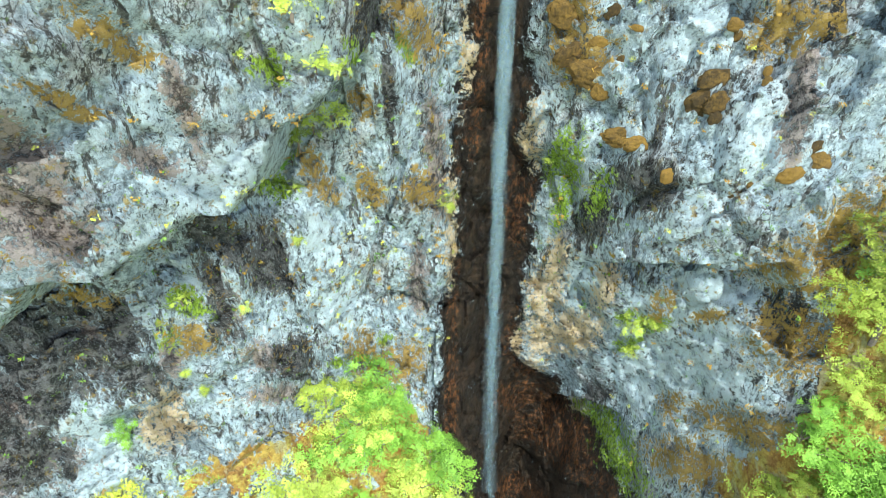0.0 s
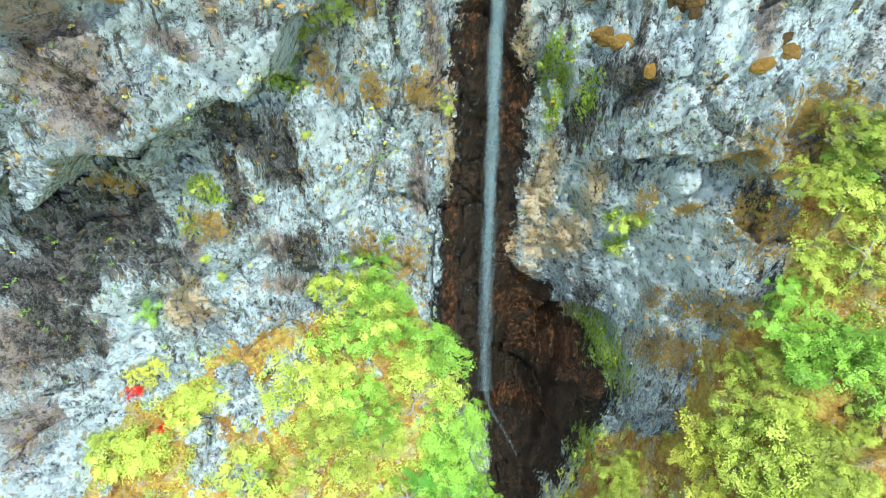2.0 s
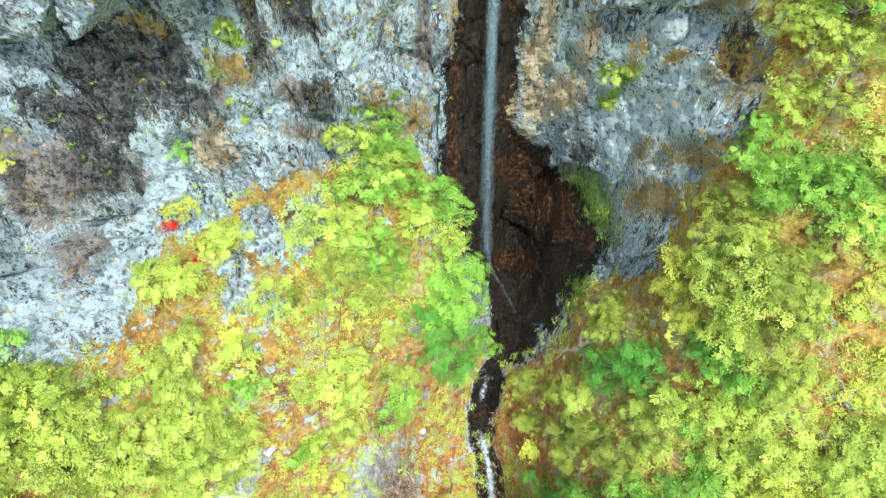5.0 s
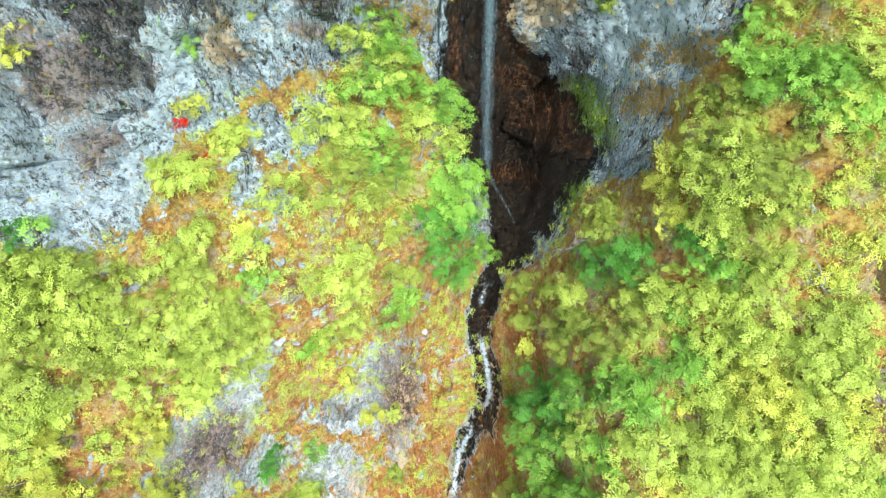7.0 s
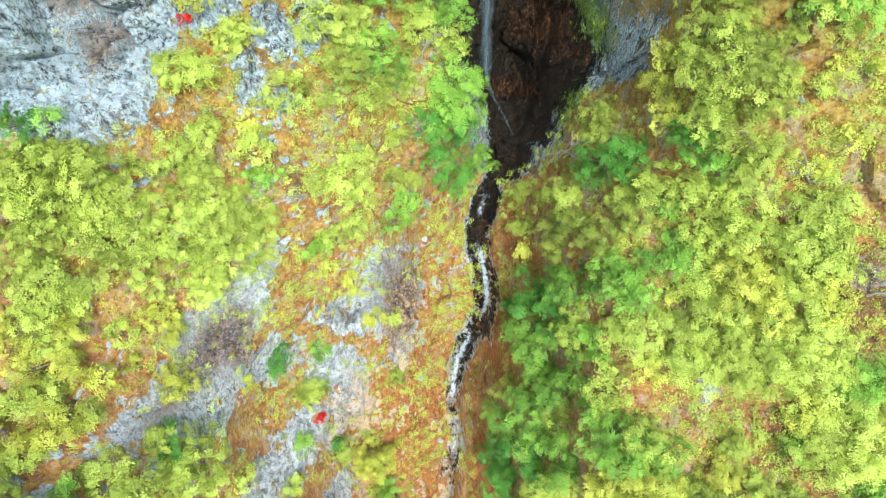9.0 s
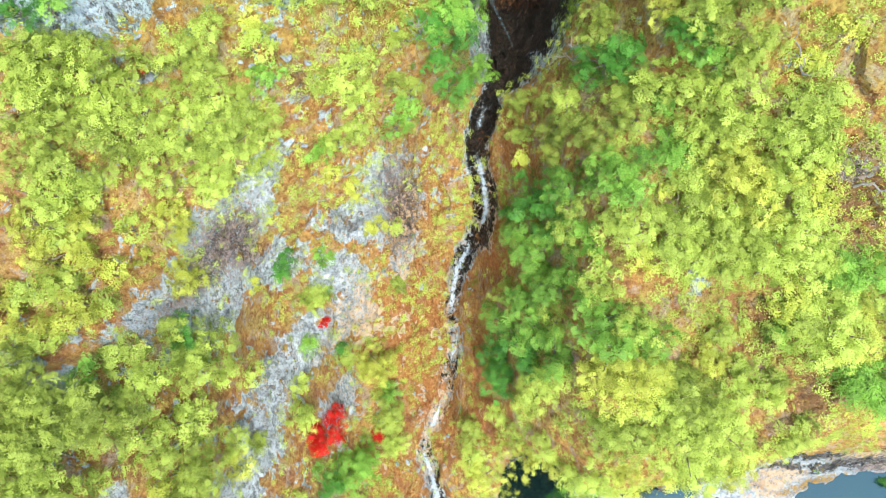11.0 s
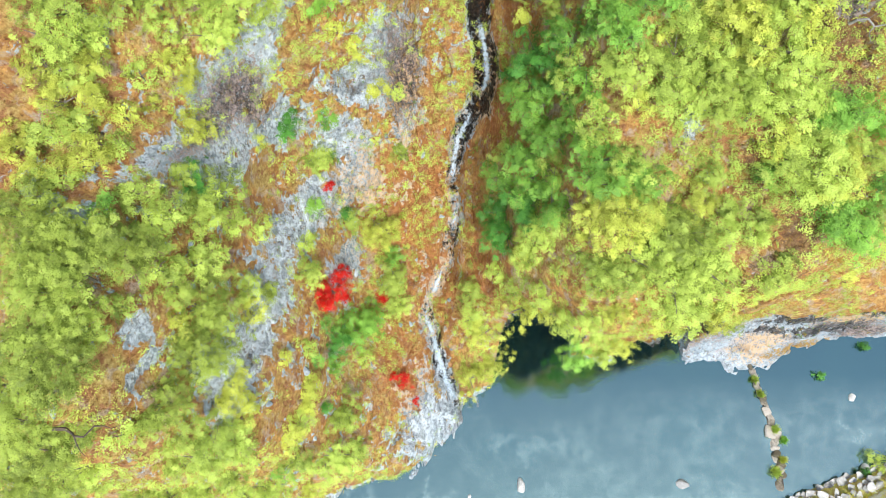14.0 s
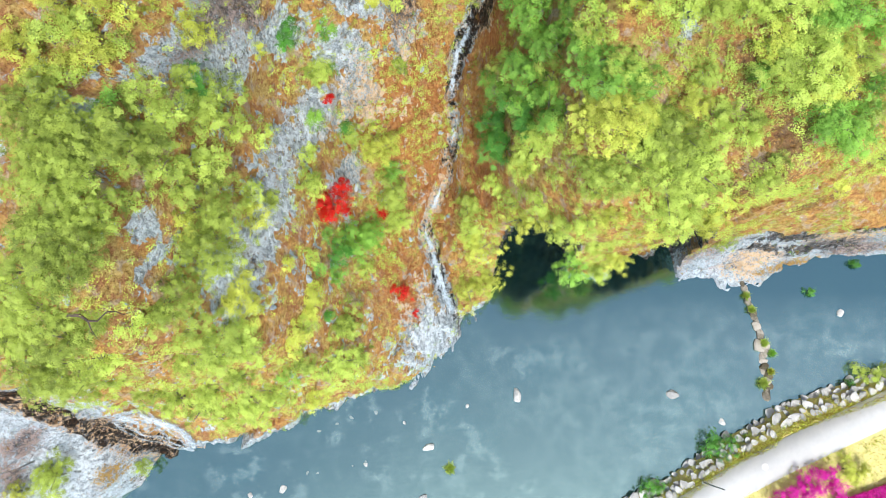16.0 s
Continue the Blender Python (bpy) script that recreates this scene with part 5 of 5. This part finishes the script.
wall = lambda u, v, z: (1 - z["turf"]) * (1 - z["wet"]) * (1 - 0.9 * z["dark"]) * step(27, 30, v)
undergrowth("moss_tufts", "DRY", 30000, 25, 0.035, 14, "ochre tufts of moss and dead grass on the cliff", lambda u, v, z, p: wall(u, v, z) * clump(u, v, 0.9, 206, 0.12, 0.4) * (0.35 + 0.65 * (u > -5) * (u < 1)), 0.02)
undergrowth("moss_tufts", YELLOW, 26000, 26, 0.032, 12, "yellow-green tufts of moss on the cliff", lambda u, v, z, p: wall(u, v, z) * clump(u, v, 0.8, 207, 0.2, 0.45) * (0.3 + 0.7 * (u > -5) * (u < 1)), 0.02)


def dry_grass(n, seed):
    rng = np.random.default_rng(seed)
    pts, u, v = scatter(n, rng, lambda u, v, z, p: np.maximum(z["turf"] * 0.9, z["ochre"] * 0.5) * (0.35 + 0.65 * clump(u, v, 1.4, 205, -0.2, 0.3)))
    per = 5
    at = (pts[:, None] + rng.normal(size=(len(pts), per, 3)) * (0.09, 0.09, 0.02)).reshape(-1, 3)
    lean = rng.normal(size=at.shape) * (0.6, 0.4, 0.3) + (0, -0.7, 0.1)
    lean /= np.linalg.norm(lean, axis=1)[:, None]
    tip = at + lean * rng.uniform(0.12, 0.34, (len(at), 1))
    side = np.cross(lean, rand_dirs(rng, len(at))) * 0.022
    v3 = np.stack([at - side, at + side, tip], 1).reshape(-1, 3) + (0, 0, 0.02)
    return tagged(link("dry_grass", v3, np.arange(len(v3)).reshape(-1, 3), DRY), "dry ochre grass hanging over the slope", "grass", kind="stuff")


dry_grass(26000, 31)


# ---- running water ----
def sheet(name, line, half, material, parent, bend=0.0, cols=9, seed=1, out=(0, -1, 0.2), flow=1.0):
    """A band of water along a line of points; its body thins to the sides."""
    line = np.asarray(line, float)
    along = np.gradient(line, axis=0)
    across = np.cross(along, out)
    across /= np.linalg.norm(across, axis=1)[:, None]
    lift = np.cross(across, along)
    lift /= np.linalg.norm(lift, axis=1)[:, None]
    s = np.linspace(-1, 1, cols)
    half = np.broadcast_to(np.asarray(half, float), len(line))
    pts = line[:, None] + across[:, None] * (s[None, :, None] * half[:, None, None]) + lift[:, None] * (bend * (1 - s**2))[None, :, None]
    pts = pts.reshape(-1, 3)
    pts += 0.03 * np.stack([layers(pts, 0.5, 3, seed + k) for k in range(3)], 1)
    n = np.arange(len(line) * cols).reshape(len(line), cols)
    f = np.stack([n[:-1, :-1], n[:-1, 1:], n[1:, 1:], n[1:, :-1]], -1).reshape(-1, 4)
    body = (1 - np.abs(s) ** 1.6)[None, :] * np.broadcast_to(np.asarray(flow, float), len(line))[:, None]
    return link(name, pts, f, material, parent, smooth=True, fields={"body": body.ravel()})


def smooth_line(rows, n):
    rows = np.asarray(rows, float)
    t = np.linspace(0, len(rows) - 1, n)
    return spread(list(range(len(rows))), t) @ rows


waterfall = new("waterfall")
tagged(waterfall, "thin white waterfall dropping plumb down a dark wet gully", "waterfall")
drop = smooth_line([(1.55, 18.4, 48), (1.6, 17.75, 43), (1.65, 17.55, 38), (1.75, 17.4, 33), (1.85, 17.2, 28), (1.95, 17.0, 24), (2.1, 16.8, 21)], 90)
sheet("stream_of_water", drop, np.linspace(0.36, 0.26, 90), FALL, waterfall, 0.16, flow=np.linspace(1.25, 0.8, 90))
sheet("spray", drop + (0, -0.14, 0), np.linspace(0.30, 0.55, 90), MIST, waterfall, 0.2, seed=5)
tail = np.array([(2.1, 16.8, 21), (2.45, 16.6, 19.4), (3.0, 16.4, 18.2), (3.6, 15.9, 17.2), (3.9, 15.4, 16.8)])
sheet("foot_of_water", smooth_line(tail, 30), np.linspace(0.24, 0.12, 30), FALL, waterfall, 0.08, 7, 8, flow=np.linspace(0.9, 0.55, 30))

stream = new("stream")
tagged(stream, "narrow white-water stream tumbling down a rust-brown gully", "stream")
sv = np.linspace(19.4, -8.6, 240)
su = bow(sv, *STREAM)
su = np.convolve(np.pad(su, 3, mode="edge"), np.ones(7) / 7, mode="valid")
bed = place(su, sv, face(su, sv)) + (0, -0.10, 0.16)
wander = layers(np.stack([sv, 0 * sv, 0 * sv], 1), 2.0, 4, 12)
run = np.clip(0.25 + 0.20 * wander + 0.10 * step(2, -3, sv), 0.13, 0.5)
# broken into short runs between the boulders half way down, full at the foot
gush_ = np.clip(0.75 + 1.1 * wander - 0.35 * step(2.5, 4.5, sv) * (1 - step(8, 10, sv)) - 0.3 * step(15, 17, sv) + 0.25 * step(2.5, 0, sv), 0.0, 1.0)
sheet("white_water", bed, run, WHITE, stream, 0.05, 7, 15, (0, -0.6, 0.8), gush_)

side_fall = new("side_fall")
tagged(side_fall, "fan of white water sliding over brown rock into the pond", "waterfall")
strand_rng = np.random.default_rng(33)
UPPER = ((-19.9, -19.0, -18.2, -16.9, -16.6), (-8.9, -9.5, -10.1, -11.9, -14.0))
LOWER = ((-20.8, -20.1, -19.0, -18.2, -17.2), (-10.0, -11.7, -13.6, -14.6, -15.3))
for k in range(13):
    f = np.linspace(0, 4, 60)
    share = (strand_rng.uniform(-0.05, 0.3) if k < 6 else strand_rng.uniform(0.3, 1.0)) + 0.05 * np.sin(f * 2 + k)
    us, vs = ((1 - share) * np.interp(f, range(5), UPPER[c]) + share * np.interp(f, range(5), LOWER[c]) for c in (0, 1))
    if k >= 10:
        us = np.linspace(-27.0, -20.9 - 1.2 * (k - 10), 60)
        vs = -5.2 - 0.25 * (k - 10) - 1.2 * np.linspace(0, 1, 60)
    at, _ = face_points(us, vs)
    at = np.stack([np.convolve(np.pad(at[:, c], 5, mode="edge"), np.ones(11) / 11, mode="valid") for c in range(3)], 1)
    broad = 0.36 if k < 6 or k >= 10 else 0.2
    sheet("white_water", at + (0, -0.12, 0.18), np.linspace(0.6 * broad, broad, 60), FAN, side_fall, 0.05, 9, 30 + k, (0, -0.5, 0.85))


# ---- stones, weir and the planted bank ----
def stone_mesh(seed, long=1.0, wide=0.8, high=0.5):
    """A worn boulder, flattened below."""
    bm = bmesh.new()
    bmesh.ops.create_icosphere(bm, subdivisions=2, radius=0.5)
    rng = np.random.default_rng(seed)
    cuts = [(Vector(d), rng.uniform(0.24, 0.40)) for d in rand_dirs(rng, 13)]
    for v in bm.verts:
        for d, far in cuts:
            beyond = v.co.dot(d) - far
            if beyond > 0:
                v.co -= d * beyond * 0.9
        v.co *= 1 + 0.10 * noise.noise(v.co * 3 + Vector((seed, 0, 0)))
        v.co = Vector((v.co.x * long, v.co.y * wide, v.co.z * high))
    me = bpy.data.meshes.new("stone")
    bm.to_mesh(me), bm.free()
    return me


STONES = [stone_mesh(k, 1.0, 0.7 + 0.06 * (k % 5), 0.5 + 0.05 * (k % 4)) for k in range(8)]
for me in STONES:
    me.materials.append(BOULDER)
SILTED = plain("silted_stone", (0.13, 0.19, 0.20), (0.30, 0.38, 0.37), 0.15)
SUNKEN = [me.copy() for me in STONES]
for me in SUNKEN:
    me.materials.clear(), me.materials.append(SILTED)
MOSSED = plain("mossy_boulder", (0.09, 0.08, 0.05), (0.38, 0.36, 0.31), 0.12, vary=0.4)
WEIR_STONES = [me.copy() for me in STONES]
for me in WEIR_STONES:
    me.materials.clear(), me.materials.append(MOSSED)


def stone(name, me, at, size, spin, parent=None, squash=1.0):
    ob = new(name, me)
    ob.parent = parent
    ob.matrix_world = Matrix.Translation(at) @ Matrix.Rotation(spin, 4, "Z") @ Matrix.Diagonal((size, size, size * squash, 1))
    return ob


rng = np.random.default_rng(5)
for x, y, size in ((5.3, -17.0, 1.0), (16.3, -16.9, 0.95), (-0.9, -20.6, 0.85), (19.6, -18.7, 0.55), (-10.8, -23.5, 0.55), (-13.0, -23.9, 0.4), (-1.2, -23.9, 0.7), (1.8, -17.8, 0.3), (-5.2, -21.8, 0.35), (28.7, -11.0, 0.6), (-2.6, -19.0, 0.3)):
    tagged(stone("boulder", STONES[int(rng.integers(8))], (x, y, -0.02), 1.2 * size, rng.uniform(0, 6)), "pale rounded boulder standing out of the pond", "boulder", "boulders in the pond")

for x, y, size in ((-6.3, -18.7, 0.5), (-7.3, -19.1, 0.38), (-8.5, -19.6, 0.42), (-4.6, -18.3, 0.4), (-5.2, -21.6, 0.45), (-6.1, -21.9, 0.4), (-9.2, -22.4, 0.4), (-10.0, -22.7, 0.32), (-8.5, -22.4, 0.28), (0.9, -17.9, 0.25)):
    tagged(stone("flat_stone", SUNKEN[int(rng.integers(8))], (x, y, -0.01), size, rng.uniform(0, 6), None, 0.16), "flat pale stone just breaking the pond surface", "stone", "flat stones in the shallows")

weir = new("weir")
tagged(weir, "line of mossy stones damming the pond", "weir")
bm = bmesh.new()
core = [Vector((21.75 + 1.25 * f + 0.35 * math.sin(3.2 * f), -8.7 - 8.4 * f, -0.15)) for f in np.linspace(0, 1, 18)]
for a, b in zip(core, core[1:]):
    tube(bm, a, b, 0.22, 0.22, 8)
part("core", bm, plain("wet_weir_stone", (0.015, 0.016, 0.014), (0.08, 0.075, 0.06), 0.1), weir, "dark wet packed stone core")
for k in range(24):
    f = k / 23
    at = (21.75 + 1.25 * f + 0.35 * math.sin(3.2 * f) + rng.uniform(-0.15, 0.15), -8.9 - 8.0 * f, 0.02 + rng.uniform(-0.05, 0.08))
    stone("stone", WEIR_STONES[int(rng.integers(8))], at, 1.35 if k == 13 else rng.uniform(0.6, 1.05), rng.uniform(0, 6), weir, 0.7)

revetment = new("stone_revetment")
tagged(revetment, "loose grey stones facing the pond bank", "revetment")
laid = []
for _ in range(6000):
    x, d, size = rng.uniform(9, 36), rng.uniform(0.05, 1.25), 0.6 + 0.7 * rng.uniform() ** 1.2
    if len(laid) >= 290 or any((x - a) ** 2 + (d - b) ** 2 < (0.25 * (size + c)) ** 2 for a, b, c in laid):
        continue
    if rng.uniform() < 0.5 * (math.sin(1.3 * x) > 0.75):
        continue
    laid.append((x, d, size))
    z = float(np.interp(d, (0, 0.5, 1.1, 1.5), (0.05, 0.6, 1.05, 1.14)))
    stone("stone", STONES[int(rng.integers(8))], (x, float(shore_y(x)) - d, z), size, rng.uniform(0, 6), revetment, 0.42)


# ---- plants and fittings along the bank ----
def reed_clump(at, r, tall, seed, kind, label):
    rng = np.random.default_rng(seed)
    n = int(1500 * max(r, 0.4))
    foot = np.stack([rng.normal(0, r * 0.35, n), rng.normal(0, r * 0.35, n), 0 * rng.uniform(size=n)], 1)
    tip = foot * rng.uniform(1.0, 1.5, (n, 1)) + rng.normal(size=(n, 3)) * (0.12, 0.12, 0.0) + np.stack([0 * foot[:, 0], 0 * foot[:, 0], tall * rng.uniform(0.5, 1.0, n)], 1)
    side = np.cross(tip - foot, rand_dirs(rng, n))
    side = 0.022 * side / np.linalg.norm(side, axis=1)[:, None]
    v = np.stack([foot - side, foot + side, tip], 1).reshape(-1, 3)
    ob = new("reed_clump")
    link("tuft", v, np.arange(3 * n).reshape(n, 3), LEAF[kind], ob)
    ob.location = at
    return tagged(ob, label, "reeds", "reed clumps by the water")


for x, y, z, r, tall, kind in ((26.5, -9.5, 0.0, 0.45, 0.6, DEEP), (30.0, -7.4, 0.0, 0.5, 0.6, DEEP), (19.2, -20.35, 0.2, 1.25, 0.9, DEEP), (14.4, -23.2, 0.2, 0.9, 0.8, DEEP), (28.6, -16.1, 0.2, 0.5, 0.6, DEEP), (23.4, -13.9, 0.15, 0.22, 0.3, BRIGHT), (22.2, -10.8, 0.15, 0.25, 0.3, LIME), (22.9, -13.2, 0.15, 0.25, 0.3, LIME), (22.6, -16.0, 0.15, 0.35, 0.3, LIME), (21.9, -9.8, 0.15, 0.2, 0.3, LIME), (23.2, -15.2, 0.15, 0.2, 0.3, YELLOW), (0.6, -22.0, 0.0, 0.35, 0.3, LIME), (20.8, -20.0, 0.4, 0.5, 0.5, BRIGHT)):
    if kind == DEEP:
        tagged(plant(DEEP, (x, y, z - 0.3 * r), 0.95 * r, x, r), "dense dark green clump growing at the water's edge", "shrub", "dark clumps by the water")
    else:
        reed_clump((x, y, z), r, tall, int(x * 10), kind, "tuft of green rushes at the water's edge")
for x, y, r in ((30.0, -15.4, 0.7), (29.3, -14.9, 0.55), (31.0, -15.0, 0.6)):
    plant(LIME, (x, y, 0.1), r, x, 0.7 * r)
for x, y, r, kind in ((22.3, -23.6, 1.0, "MAGENTA"), (23.5, -23.2, 1.0, "MAGENTA"), (24.5, -22.6, 1.05, "MAGENTA"), (25.5, -22.2, 1.0, "MAGENTA"), (26.2, -22.9, 0.8, "MAGENTA"), (24.0, -24.0, 0.9, "MAGENTA"), (27.0, -21.6, 0.9, YELLOW), (27.9, -21.9, 0.85, YELLOW), (21.2, -24.4, 0.6, YELLOW)):
    plant(kind, (x, y, 1.2), r * 0.9, x * 3, 0.7 * r)


def bank_turf(n, seed):
    """Rough grass on the bank, off the path."""
    rng = np.random.default_rng(seed)
    x = rng.uniform(8, 36, n)
    d = np.where(rng.uniform(size=n) < 0.62, np.where(rng.uniform(size=n) < 0.3, rng.uniform(0.3, 1.3, n), rng.uniform(1.3, 1.9, n)), rng.uniform(4.0, 8.4, n))
    z = np.interp(d, (0, 0.5, 1.1, 1.75, 8), (-0.1, 0.55, 1.0, 1.12, 1.2))
    at = np.stack([x, shore_y(x) - d, z + 0.02], 1)
    tip = at + np.stack([rng.normal(0, 0.1, n), rng.normal(0, 0.1, n), rng.uniform(0.08, 0.28, n)], 1)
    side = 0.025 * rand_dirs(rng, n)
    v = np.stack([at - side, at + side, tip], 1).reshape(-1, 3)
    return v, np.arange(3 * n).reshape(n, 3)


tagged(link("bank_grass", *bank_turf(15000, 61), LEAF[YELLOW]), "rough yellow-green grass along the bank", "grass", kind="stuff")
tagged(link("bank_grass", *bank_turf(8000, 62), DRY), "dry ochre grass along the bank", "grass", kind="stuff")

hedge_rng = np.random.default_rng(64)
hx = hedge_rng.uniform(20, 40, 16000)
hd = 7.6 + hedge_rng.uniform(-0.55, 0.55, 16000)
hat = np.stack([hx, shore_y(hx) - hd, 1.3 + 0.45 * np.sqrt(hedge_rng.uniform(size=16000))], 1)
hl = np.full(16000, 0.07)
hv, hf = leaf_shapes(hedge_rng, hat, rand_dirs(hedge_rng, 16000) + (0, 0, 0.9), hl, hl * 0.7)
hedge = new("azalea_hedge")
link("blossom", hv, hf, LEAF["MAGENTA"], hedge)
tagged(hedge, "low clipped magenta azalea hedge beside the road", "hedge")
KERB = plain("kerb_stone", (0.55, 0.56, 0.55), (0.72, 0.72, 0.70), 0.2)
ribbon("kerb", path_x, (8.38, 8.40, 8.58, 8.60), (1.1, 1.36, 1.36, 1.1), KERB, "pale concrete kerb of the road", "kerb")

lamp_post = new("lamp_post")
STEEL = plain("grey_steel", (0.22, 0.24, 0.25), (0.34, 0.36, 0.37), 0.3, 0.45, 0.002)
bm = bmesh.new()
tube(bm, (0, 0, 0), (0, 0, 3.6), 0.055, 0.04, 10)
part("pole", bm, STEEL, lamp_post)
bm = bmesh.new()
tube(bm, (0, 0, 0), (0, 0, 0.12), 0.14, 0.12, 10)
part("base_plate", bm, STEEL, lamp_post)
lamp_post.location = (17.6, -22.6, 1.1)
tagged(lamp_post, "slim grey steel post at the edge of the path", "post")

cover = new("manhole_cover")
bm = bmesh.new()
tube(bm, (0, 0, 0), (0, 0, 0.02), 0.22, 0.21, 20)
part("lid", bm, KERB, cover)
cover.location = (21.8, -21.55, 1.19)
tagged(cover, "round grey cover let into the footpath", "manhole cover")


# ---- moss cushions on the cliff ----
def cushion(u, v, r, seed):
    bm = bmesh.new()
    bmesh.ops.create_icosphere(bm, subdivisions=4, radius=1.0)
    for k in bm.verts:
        k.co *= 1 + 0.32 * noise.fractal(k.co * 0.9 + Vector((seed, 0, 0)), 0.9, 2.0, 4) + 0.13 * noise.fractal(k.co * 3.5 + Vector((0, seed, 0)), 0.7, 2.1, 4)
        k.co = Vector((k.co.x * r, k.co.y * 0.35 * r, k.co.z * (0.6 + 0.7 * (seed % 1)) * r + 0.3 * r * k.co.x * math.sin(seed)))
    at, _ = face_points([u], [v])
    thing = new("moss_cushion")
    part("moss", bm, MOSS, thing)
    thing.location = at[0]
    return tagged(thing, "ochre-brown cushion of moss on the cliff", "moss", "moss cushions on the cliff")


for k, (u, v, r) in enumerate(((4.8, 39.6, 0.49), (5.1, 39.4, 0.33), (6.1, 41, 0.25), (6.5, 40.4, 0.33), (6.8, 40.5, 0.19), (6.4, 40, 0.39), (6.7, 39.9, 0.32), (6.6, 39.6, 0.17), (5.8, 38.6, 0.2), (7.4, 38.1, 0.31), (7.6, 38.2, 0.21), (8.6, 38.8, 0.25), (8.8, 38.5, 0.32), (8.2, 38.3, 0.29), (6.7, 41.4, 0.19), (6.9, 41.3, 0.16), (4.2, 40.7, 0.24), (4.6, 41.3, 0.16), (7.6, 40.2, 0.12), (7.7, 40.5, 0.11), (4.8, 41.8, 0.16), (3.4, 41.7, 0.44), (3.8, 41.1, 0.51), (4.1, 41.8, 0.33), (3.1, 42.5, 0.4), (4.2, 42.3, 0.2), (7.4, 41.6, 0.14))):
    cushion(u, v, r, k * 3.1)


# ---- dead wood and loose rocks on the slopes ----
DEAD = plain("bleached_wood", (0.16, 0.155, 0.14), (0.34, 0.33, 0.31), 0.05)
DARKWOOD = plain("dark_dead_wood", (0.05, 0.035, 0.03), (0.13, 0.10, 0.08), 0.05)


def dead_branch(u, v, size, seed, material, twigs, label, flat=0.4):
    rng = np.random.default_rng(seed)
    at, _ = face_points([u], [v])
    thing = new("dead_branch")
    thing.location = at[0] + np.array([0, -0.1, 0.15])
    bm = bmesh.new()
    way = Vector((rng.uniform(-1, 1), rng.uniform(-0.6, 0.2), flat)).normalized()
    a, r = Vector((0, 0, -0.15)), 0.035 * size + 0.01
    forks = []
    for k in range(5):
        b = a + (way + Vector(rng.normal(size=3) * 0.35)).normalized() * size * 0.24
        tube(bm, a, b, r, r * 0.8, 6)
        a, r = b, r * 0.8
        forks.append(b)
    part("limb", bm, material, thing)
    for k in range(twigs):
        bm = bmesh.new()
        a, w_ = forks[int(rng.integers(len(forks)))], (way + Vector(rng.normal(size=3) * 0.9)).normalized()
        r = 0.014 * size + 0.004
        for j in range(3):
            b = a + (w_ + Vector(rng.normal(size=3) * 0.4)).normalized() * size * 0.16
            tube(bm, a, b, r, r * 0.65, 5)
            a, r = b, r * 0.65
        part("twig", bm, material, thing)
    return tagged(thing, label, "dead branch")


dead_branch(11.3, 32.6, 1.7, 1, DEAD, 6, "bare bleached branch among the shrubs")
dead_branch(6.5, 23.6, 1.8, 2, DEAD, 12, "bare pale twiggy bush at the gully rim")
dead_branch(6.3, 23.2, 1.4, 3, DEAD, 10, "bare pale twiggy bush at the gully rim")
dead_branch(-13.9, 6.8, 1.9, 4, DARKWOOD, 2, "dark dead log lying on the treetops")
dead_branch(-15.6, 5.4, 1.2, 5, DARKWOOD, 2, "dark dead log lying on the treetops")
dead_branch(-1.2, 23.9, 1.8, 6, DEAD, 12, "tangle of bare brown twigs")
dead_branch(-1.3, 27.1, 1.4, 7, DEAD, 10, "tangle of bare brown twigs")
dead_branch(13.1, 23.3, 1.6, 8, DEAD, 5, "bare grey branch among the shrubs")
dead_branch(15.0, 19.4, 1.5, 9, DEAD, 5, "bare grey branch among the shrubs")

SCREE = plain("grey_scree", (0.12, 0.15, 0.17), (0.42, 0.48, 0.52), 0.08, vary=0.3)
SCREE_STONES = [me.copy() for me in STONES]
for me in SCREE_STONES:
    me.materials.clear(), me.materials.append(SCREE)
rng = np.random.default_rng(77)
ru, rv = rng.uniform(-12, 0.5, 400), rng.uniform(-10, 29, 400)
rp, rz = face_points(ru, rv)
kept = [k for k in range(400) if rz["turf"][k] > 0.35 and rp[k, 2] > 0.6][:110]
for k in kept:
    size = 0.18 + 0.55 * rng.uniform() ** 2.5
    tagged(stone("rock", SCREE_STONES[int(rng.integers(8))], Vector(rp[k]) + Vector((0, 0.0, -0.02)), size, rng.uniform(0, 6)), "small pale grey rock lying in the turf", "rock", "loose rocks on the slope")
